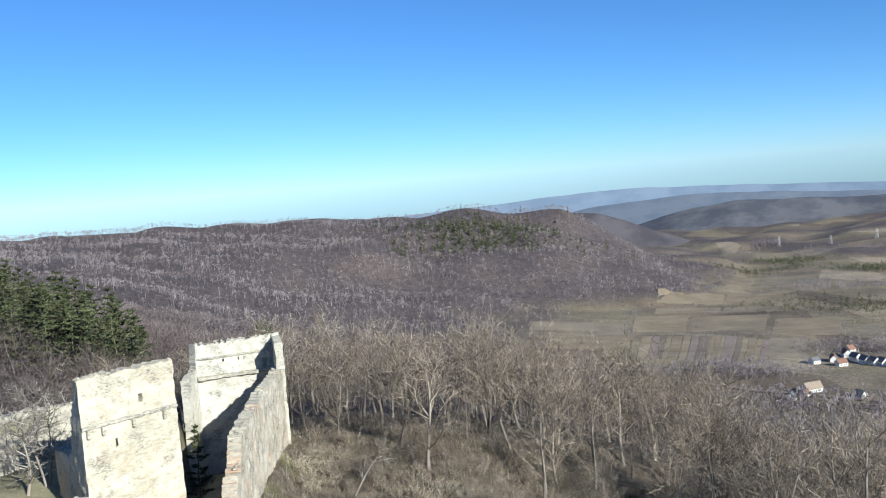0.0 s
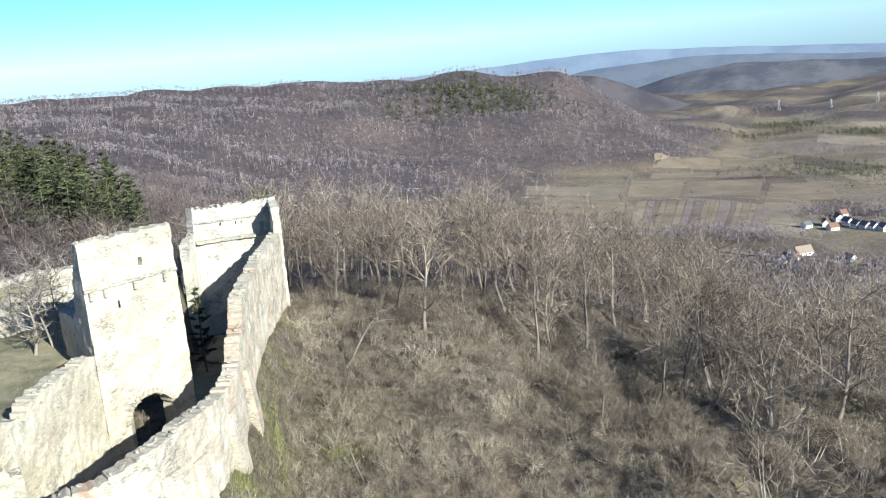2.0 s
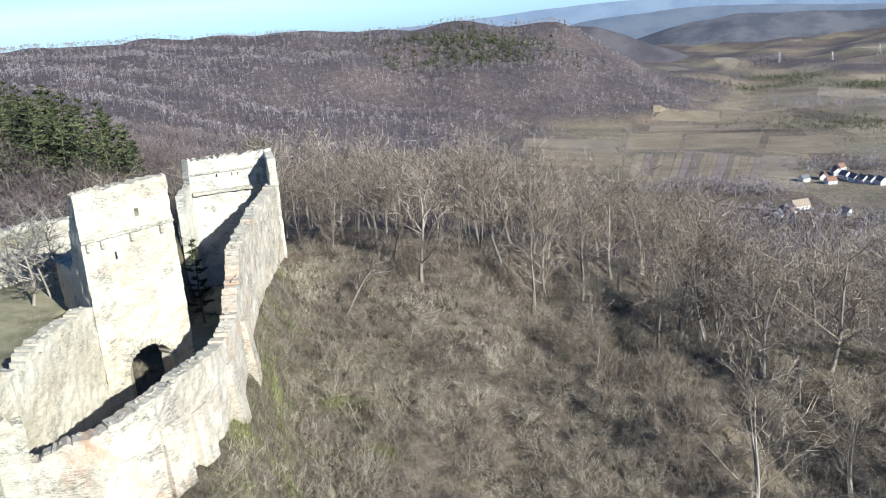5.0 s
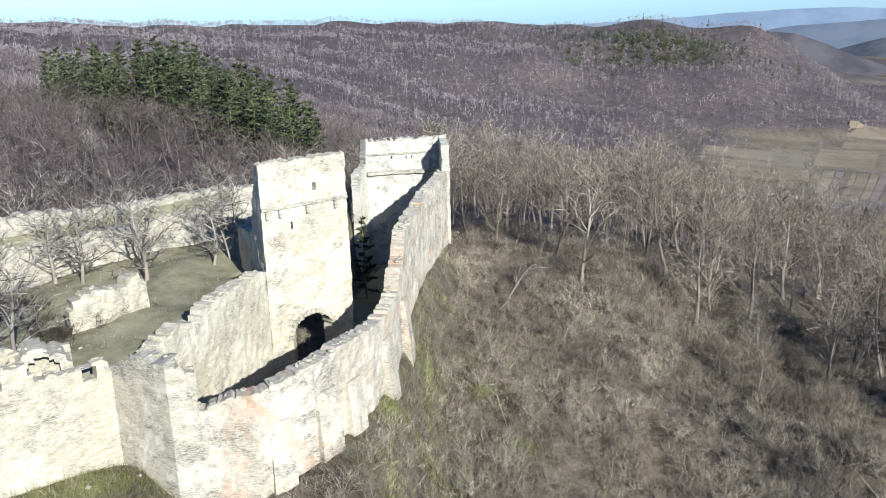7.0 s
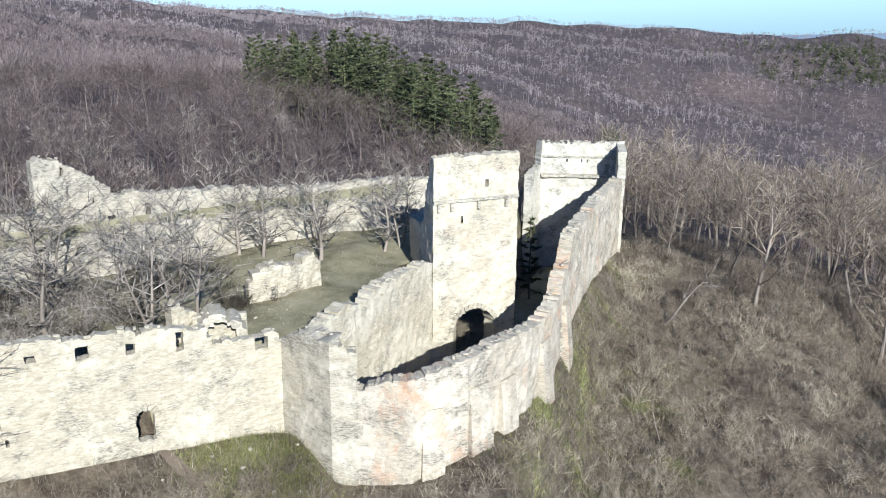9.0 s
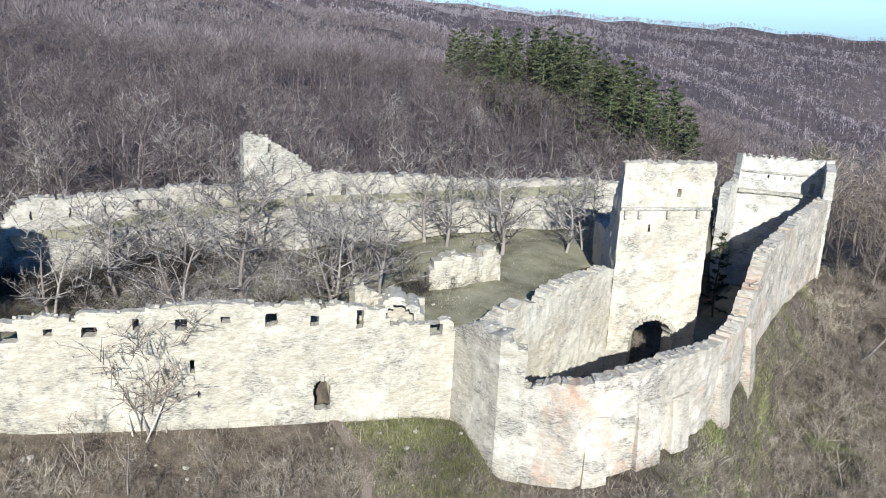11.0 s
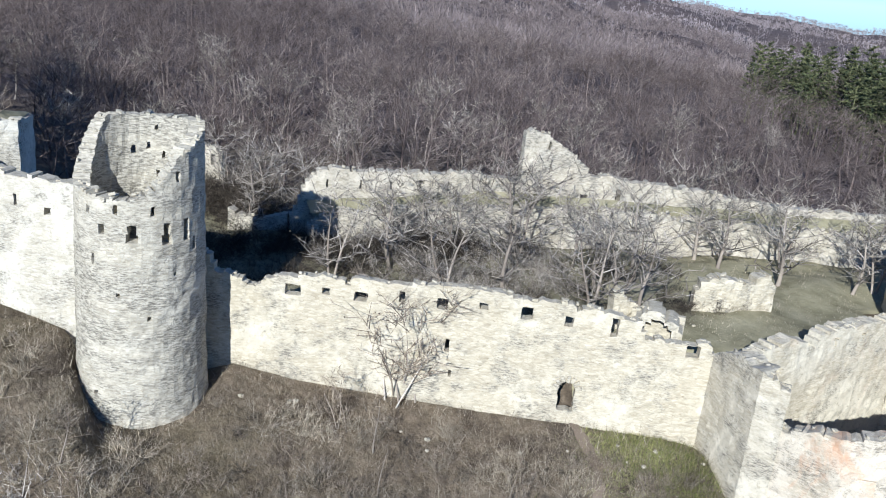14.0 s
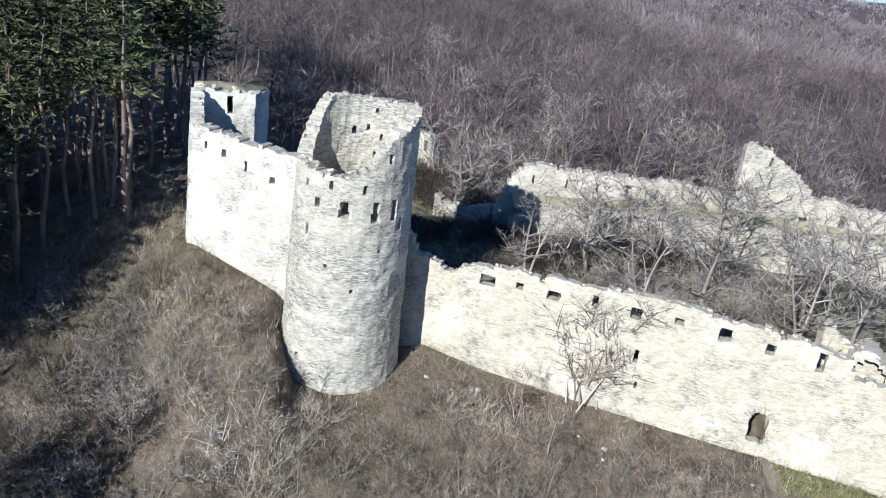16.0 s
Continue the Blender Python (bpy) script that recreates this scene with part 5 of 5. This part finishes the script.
# ---- fallen stones ----
frng2 = random.Random(61)
for k in range(30):
    u = frng2.random()
    if k % 3 == 0:
        x, y = -34.0 + frng2.gauss(0, 2.4), 47.6 + frng2.gauss(0, 2.0)
    elif k % 3 == 1:
        x, y = -59 + 24 * u + 2.2 + abs(frng2.gauss(0, 1.2)), 24.6 + 29.4 * u - 1.6 - abs(frng2.gauss(0, 1.2))
    else:
        x, y = -44 + frng2.gauss(0, 5.0), 68 + frng2.gauss(0, 6.0)
    size = frng2.uniform(0.18, 0.42)
    st = new("fallen_stone", cap_meshes()[k % 7])
    st.matrix_basis = pose(x, y, land_at(x, y) + 0.08 + 0.1 * size, frng2.uniform(-20, 20), frng2.uniform(-20, 20), frng2.uniform(0, 360)) @ Matrix.Diagonal((size, size * 0.8, size * 0.6, 1))
    tagged(st, "pale block of fallen masonry lying in the grass", "stone", "fallen stones")


# ---- valley: fields, belts of trees, village ----
def field_material(name, a, b, size=0.02):
    a, b = (a[0] * 1.04, a[1] * 0.965, a[2]), (b[0] * 1.04, b[1] * 0.965, b[2])
    return plain_material(name, [(0.25, tuple(0.75 * c for c in a)), (0.45, a), (0.7, b)], size, 0.95, 0.0)


FIELDS = [field_material("stubble", (0.26, 0.22, 0.14), (0.36, 0.31, 0.21)), field_material("winter_green", (0.24, 0.212, 0.148), (0.31, 0.268, 0.185)),
          field_material("ploughed", (0.19, 0.16, 0.12), (0.25, 0.21, 0.16)), field_material("pasture", (0.23, 0.195, 0.128), (0.32, 0.270, 0.175)),
          field_material("bare_earth", (0.24, 0.20, 0.16), (0.31, 0.265, 0.215))]


def field(az0, az1, r0, r1, material, label, slant=0.0, lift=0.25):
    """A field laid over the valley floor, its soil a step above the balks."""
    n, m = 10, 10
    u, v = np.meshgrid(np.linspace(0, 1, n), np.linspace(0, 1, m), indexing="ij")
    r = r0 + (r1 - r0) * v
    az = np.radians(az0 + (az1 - az0) * u + slant * v)
    x, y = -r * np.sin(az), r * np.cos(az)
    z = land(x, y) + lift
    verts = np.stack([x, y, z], -1).reshape(-1, 3).tolist()
    faces = [(i * m + j, (i + 1) * m + j, (i + 1) * m + j + 1, i * m + j + 1) for i in range(n - 1) for j in range(m - 1)]
    rim = [i * m for i in range(n)] + [(n - 1) * m + j for j in range(1, m)] + [i * m + m - 1 for i in range(n - 2, -1, -1)] + [j for j in range(m - 2, 0, -1)]
    k = len(verts)
    for q in rim:
        verts.append((verts[q][0], verts[q][1], verts[q][2] - 1.0))
    for i in range(len(rim)):
        j = (i + 1) % len(rim)
        faces.append((rim[i], rim[j], k + j, k + i))
    tagged(mesh_object("field", verts, faces, material), label, "field", kind="structure")


frng = random.Random(41)
a = -11.9
k = 0
while a > -19.4:
    w = frng.choice((0.25, 0.35, 0.5, 0.7))
    field(a, a - w * 0.9, 1020 + 6 * (a + 12), 1195 + 8 * (a + 12), FIELDS[(0, 4, 2, 0, 3)[k % 5]], "narrow ploughed strip of valley farmland", -0.45)
    a -= w
    k += 1
for az0, az1, r0, r1, k, label in ((-5.0, -11.2, 1210, 1320, 1, "dull green winter field in the valley"),
                                   (-11.7, -15.0, 1240, 1400, 0, "pale stubble field in the valley"), (-15.2, -19.8, 1220, 1380, 3, "pale pasture in the valley"),
                                   (-19.8, -22.0, 1010, 1150, 1, "green winter field near the village"), (-20.2, -24.0, 1180, 1330, 3, "pale pasture near the village"),
                                   (-13.2, -17.2, 1430, 1620, 0, "pale stubble field along the valley"), (-17.4, -21.5, 1420, 1640, 3, "pale pasture along the valley"),
                                   
                                   
                                   (-6.0, -11.5, 1100, 1195, 3, "pasture between the wood and the fields")):
    field(az0, az1, r0, r1, FIELDS[k], label, -0.3)
belt = [far_tree(140 + k, 11, 26, 0.8) for k in range(4)]


def belt_of(points, width, count, seed, label, material=None, sources=None, size=1.0):
    """A hedge or belt of trees along a line of bearings and distances."""
    rg = random.Random(seed)
    places = []
    for _ in range(count):
        u = rg.uniform(0, len(points) - 1.001)
        i = int(u)
        (a0, r0), (a1, r1) = points[i], points[i + 1]
        x, y = bearing(a0 + (a1 - a0) * (u - i), r0 + (r1 - r0) * (u - i))
        places.append((x + rg.gauss(0, width), y + rg.gauss(0, width)))
    px, py = np.array(places).T
    spots = [(x, y, z, size * rg.uniform(0.5, 1.15), rg.uniform(0, 6.28), rg.randrange(4)) for x, y, z in zip(px, py, land(px, py))]
    joined("tree_belt", spots, sources or belt, material or HAZED_TWIGS, label, "trees")


belt_of([(-13.5, 905), (-17.0, 940), (-20.5, 905)], 22, 420, 1, "brown leafless thicket along the stream")
belt_of([(-19.0, 800), (-23.0, 760), (-29.0, 770)], 28, 420, 2, "brown leafless trees below the village")
belt_of([(-18.0, 700), (-24.0, 640), (-30.0, 650)], 40, 500, 12, "brown leafless trees at the foot of the slope")
belt_of([(-23.0, 1080), (-29.0, 1050)], 30, 260, 3, "leafless orchard trees round the village")
belt_of([(-21.5, 1480), (-25.0, 1430), (-30.0, 1400)], 60, 420, 4, "dark wood across the valley", GREEN_NEEDLES, belt)
belt_of([(-19.5, 2330), (-21.5, 2250), (-23.0, 2300)], 26, 260, 21, "dark copse on a far slope", GREEN_NEEDLES, belt, 1.1)
belt_of([(-24.5, 2080), (-27.5, 2020)], 30, 260, 22, "dark copse across the valley", GREEN_NEEDLES, belt, 1.1)
belt_of([(-18.5, 2600), (-21.0, 2720)], 24, 220, 23, "leafless copse far up the valley")
belt_of([(-22.5, 2480), (-26.5, 2500)], 24, 260, 24, "leafless hedgerow trees on a far slope")
belt_of([(-14.5, 1900), (-17.5, 1980), (-18.5, 2300)], 14, 200, 25, "hedge along the far valley floor", None, None, 0.6)
belt_of([(-13.2, 2250), (-15.8, 2400)], 12, 120, 26, "trees along the far valley stream", None, None, 0.7)
belt_of([(-21.0, 1820), (-24.0, 1700), (-30.0, 1750)], 50, 420, 5, "dark wood on the far side of the valley")
belt_of([(-17.8, 2150), (-19.5, 2050), (-22.0, 2200)], 40, 260, 6, "dark hedgerow wood on a far slope", GREEN_NEEDLES, belt)
belt_of([(-11.7, 1215), (-11.9, 1480)], 4, 60, 7, "hedge between the valley fields", None, None, 0.5)
belt_of([(-11.0, 1205), (-20.0, 1160)], 4, 80, 8, "hedge along the ploughed strips", None, None, 0.4)
belt_of([(-2.0, 1325), (-12.0, 1330)], 4, 60, 9, "hedge along the pasture", None, None, 0.4)
belt_of([(-14.2, 1640), (-20.0, 1660)], 5, 90, 10, "hedge far along the valley", None, None, 0.5)
belt_of([(-16.0, 1410), (-22.0, 1390)], 5, 90, 11, "hedge across the valley fields", None, None, 0.6)

WHITE_WALL = plain_material("lime_washed_wall", [(0.3, (0.70, 0.68, 0.64)), (0.7, (0.80, 0.78, 0.74))], 0.5, 0.8)
ROOF_RED = plain_material("weathered_tiles", [(0.3, (0.20, 0.11, 0.075)), (0.7, (0.30, 0.17, 0.12))], 0.8, 0.85)
ROOF_GREY = plain_material("grey_roofing", [(0.3, (0.12, 0.12, 0.125)), (0.7, (0.20, 0.20, 0.205))], 0.8, 0.7)
ROOF_PALE = plain_material("pale_roofing", [(0.3, (0.26, 0.20, 0.15)), (0.7, (0.36, 0.29, 0.22))], 0.8, 0.7)
DARK_PANE, pane_nt, pane_b = nodes_of("dark_window_pane", 0.15)
pane_b.inputs["Base Color"].default_value = (0.03, 0.035, 0.04, 1)


def box(bm, x0, x1, y0, y1, z0, z1):
    vs = [bm.verts.new((x, y, z)) for z in (z0, z1) for x, y in ((x0, y0), (x1, y0), (x1, y1), (x0, y1))]
    for f in ((3, 2, 1, 0), (4, 5, 6, 7), (0, 1, 5, 4), (1, 2, 6, 5), (2, 3, 7, 6), (3, 0, 4, 7)):
        bm.faces.new([vs[i] for i in f])


def house(az, r, w, d, h, rise, turn, roof_mat, label):
    root = tagged(new("house"), label, "house", "houses of the village")
    x, y = bearing(az, r)
    root.matrix_basis = pose(x, y, land_at(x, y), 0, 0, turn)
    bm = bmesh.new()
    box(bm, -w / 2, w / 2, -d / 2, d / 2, -1.5, h)
    for s in (-1, 1):
        v = [bm.verts.new(q) for q in ((s * w / 2, -d / 2, h), (s * w / 2, d / 2, h), (s * w / 2, 0, h + rise))]
        bm.faces.new(v if s > 0 else v[::-1])
    part("wall", bm, WHITE_WALL, root)
    bm = bmesh.new()
    e = 0.5
    for s in (-1, 1):
        q = [(-w / 2 - e, 0, h + rise), (w / 2 + e, 0, h + rise), (w / 2 + e, s * (d / 2 + e), h - e * rise / (d / 2)), (-w / 2 - e, s * (d / 2 + e), h - e * rise / (d / 2))]
        lo = [bm.verts.new(c) for c in q]
        hi = [bm.verts.new((c[0], c[1], c[2] + 0.25)) for c in q]
        bm.faces.new(hi)
        bm.faces.new(lo[::-1])
        for i in range(4):
            j = (i + 1) % 4
            bm.faces.new((lo[i], lo[j], hi[j], hi[i]))
    bmesh.ops.recalc_face_normals(bm, faces=bm.faces[:])
    roof = part("roof", bm, roof_mat, root)
    bm = bmesh.new()
    box(bm, w * 0.2, w * 0.2 + 0.7, -0.2, 0.5, h + rise * 0.6, h + rise + 1.0)
    part("chimney", bm, ROOF_RED, roof)
    for s in (-1, 1):
        for u in (-0.3, 0.05, 0.32):
            bm = bmesh.new()
            box(bm, u * w - 0.5, u * w + 0.5, s * d / 2 - 0.06, s * d / 2 + 0.06, h * 0.35, h * 0.35 + 1.4)
            part("window", bm, DARK_PANE, root)


for az, r, w, d, h, rise, turn, mat, label in (
        (-22.6, 985, 9, 8, 4, 3, 20, ROOF_GREY, "small white house at the edge of the village"), (-23.7, 1000, 12, 8, 4, 4, 70, ROOF_RED, "white village house with a tiled roof"),
        (-24.1, 975, 10, 8, 4, 3.5, 10, ROOF_RED, "white village house with a tiled roof"), (-24.4, 1030, 14, 9, 4.5, 4, 80, ROOF_RED, "long white village house under trees"),
        (-24.9, 1005, 11, 8, 5, 4, 100, ROOF_GREY, "white gabled house with a grey roof"), (-25.4, 990, 10, 8, 5, 4, 100, ROOF_GREY, "white gabled house with a grey roof"),
        (-25.9, 982, 10, 8, 5, 4, 98, ROOF_GREY, "white gabled house with a grey roof"), (-26.35, 978, 10, 8, 5, 4, 96, ROOF_GREY, "white gabled house with a grey roof"),
        (-26.9, 972, 10, 8, 5, 4, 95, ROOF_GREY, "white gabled house with a grey roof"), (-24.6, 1055, 10, 8, 4, 4, 30, ROOF_RED, "white village house with a tiled roof"),
        (-22.4, 832, 16, 9, 4, 5, 15, ROOF_PALE, "barn with a broad pale roof"), (-21.2, 800, 9, 7, 4, 3, 60, ROOF_GREY, "white cottage among leafless trees"),
        (-25.1, 815, 9, 7, 3.5, 3, 110, ROOF_GREY, "small white cottage below the village"), (-22.0, 815, 7, 6, 3, 3, 40, ROOF_RED, "small white outbuilding beside the barn")):
    house(az, r, w, d, h, rise, turn, mat, label)


def lane(points, width, label):
    """A dirt lane along the valley."""
    verts, faces = [], []
    pts = [Vector(bearing(a, r)) for a, r in points]
    n = 0
    for p, q in zip(pts, pts[1:]):
        e = (q - p).normalized()
        s = Vector((e.y, -e.x)) * width / 2
        for k in range(9):
            c = p.lerp(q, k / 8)
            for side in (-1, 1):
                x, y = c.x + s.x * side, c.y + s.y * side
                verts.append((x, y, land_at(x, y) + 0.9))
            if k:
                faces.append((n - 2, n - 1, n + 1, n))
            n += 2
    tagged(mesh_object("lane", verts, faces, FIELDS[4]), label, "lane", kind="structure")


lane([(-13.5, 880), (-16.4, 862), (-19.0, 835), (-21.8, 822), (-26, 800), (-30, 790)], 7, "pale dirt lane along the valley")

def footpath(points, width, material, label):
    """A trodden strip of bare earth."""
    verts, faces, n = [], [], 0
    pts = [Vector(p) for p in points]
    for p, q in zip(pts, pts[1:]):
        e = (q - p).normalized()
        s = Vector((e.y, -e.x)) * width / 2
        for k in range(7):
            c = p.lerp(q, k / 6)
            w = 1 + 0.7 * noise.noise((c.x, c.y, 0))
            for side in (-1, 1):
                x, y = c.x + s.x * side * w, c.y + s.y * side * w
                verts.append((x, y, land_at(x, y) + 0.10))
            if k:
                faces.append((n - 2, n - 1, n + 1, n))
            n += 2
    tagged(mesh_object("footpath", verts, faces, material, None, True), label, "path", kind="structure")


footpath([(-43.4, 46.3), (-41.9, 45.3), (-39.6, 44.5), (-37.3, 43.6), (-35.6, 42.2), (-34.0, 40.0)], 0.75, FIELDS[2], "trodden pale footpath below the small door")
footpath([(23.0, 79.0), (24.2, 74.4), (25.4, 71.0), (26.6, 67.2), (27.6, 63.0)], 2.6, FIELDS[0], "worn strip of pale bare earth on the slope")

STEEL = plain_material("galvanised_steel", [(0.3, (0.42, 0.42, 0.42)), (0.7, (0.52, 0.52, 0.52))], 0.3, 0.6)


def pylon(az, r, high):
    root = tagged(new("pylon"), "pale lattice power pylon on the far slope", "pylon", "pylons")
    x, y = bearing(az, r)
    root.matrix_basis = pose(x, y, land_at(x, y), 0, 0, -az + 15)
    for sx in (-1, 1):
        for sy in (-1, 1):
            s = Soup()
            s.prism(Vector((sx * 4, sy * 4, -2)), Vector((sx * 0.8, sy * 0.8, high)), 0.5, 0.35)
            v, t = s.arrays()
            new("leg", fast_mesh("leg", v, t, STEEL)).parent = root
    for z, w in ((high * 0.72, 9), (high * 0.84, 7), (high * 0.96, 5)):
        s = Soup()
        s.prism(Vector((-w, 0, z)), Vector((w, 0, z)), 0.4, 0.4)
        v, t = s.arrays()
        new("crossarm", fast_mesh("crossarm", v, t, STEEL)).parent = root


for az in (-20.9, -23.8, -26.3):
    pylon(az, 2650, 32)


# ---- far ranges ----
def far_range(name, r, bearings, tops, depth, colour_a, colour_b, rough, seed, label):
    """A distant range: a long ridge with spurs, its distance haze put into the colours."""
    # Aerial haze is painted here: both colours are bluish tones chosen by distance.
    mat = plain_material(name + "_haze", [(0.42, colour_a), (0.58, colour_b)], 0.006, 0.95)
    az = np.arange(bearings[0], bearings[-1], 0.25)
    top = np.interp(az, bearings, tops)
    verts, faces = [], []
    rows = 9
    for i, a in enumerate(az):
        z1 = 30 + r * math.tan(radians(top[i])) + rough * noise.noise((a * 0.35, seed, 0)) + rough * 0.10 * noise.noise((a * 1.4, seed, 3))
        for k in range(rows):
            u = k / (rows - 1)
            rr = r - depth * (1 - u) + depth * 0.07 * noise.noise((a * 0.5, u * 3, seed)) * (1 - u)
            x, y = bearing(a, rr)
            verts.append((x, y, -360 + (z1 + 360) * u ** 0.85))
    for i in range(len(az) - 1):
        for k in range(rows - 1):
            faces.append((i * rows + k, i * rows + k + 1, (i + 1) * rows + k + 1, (i + 1) * rows + k))
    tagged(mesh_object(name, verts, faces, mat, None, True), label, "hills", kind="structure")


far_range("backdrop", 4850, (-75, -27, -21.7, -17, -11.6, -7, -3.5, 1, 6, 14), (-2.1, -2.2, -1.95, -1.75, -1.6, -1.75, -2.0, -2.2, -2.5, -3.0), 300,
          (0.17, 0.225, 0.30), (0.205, 0.26, 0.335), 9, 4.0, "distant mountain range on the horizon, painted blue with haze")
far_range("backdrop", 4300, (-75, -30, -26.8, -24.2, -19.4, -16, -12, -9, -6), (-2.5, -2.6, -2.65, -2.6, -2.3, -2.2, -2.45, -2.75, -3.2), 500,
          (0.13, 0.16, 0.205), (0.165, 0.19, 0.23), 10, 9.0, "far hills beyond the valley with haze painted in")
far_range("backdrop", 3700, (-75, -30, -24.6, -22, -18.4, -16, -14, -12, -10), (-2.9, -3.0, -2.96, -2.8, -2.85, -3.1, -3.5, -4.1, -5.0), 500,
          (0.085, 0.090, 0.108), (0.145, 0.143, 0.153), 12, 14.0, "wooded hills across the valley with haze painted in")
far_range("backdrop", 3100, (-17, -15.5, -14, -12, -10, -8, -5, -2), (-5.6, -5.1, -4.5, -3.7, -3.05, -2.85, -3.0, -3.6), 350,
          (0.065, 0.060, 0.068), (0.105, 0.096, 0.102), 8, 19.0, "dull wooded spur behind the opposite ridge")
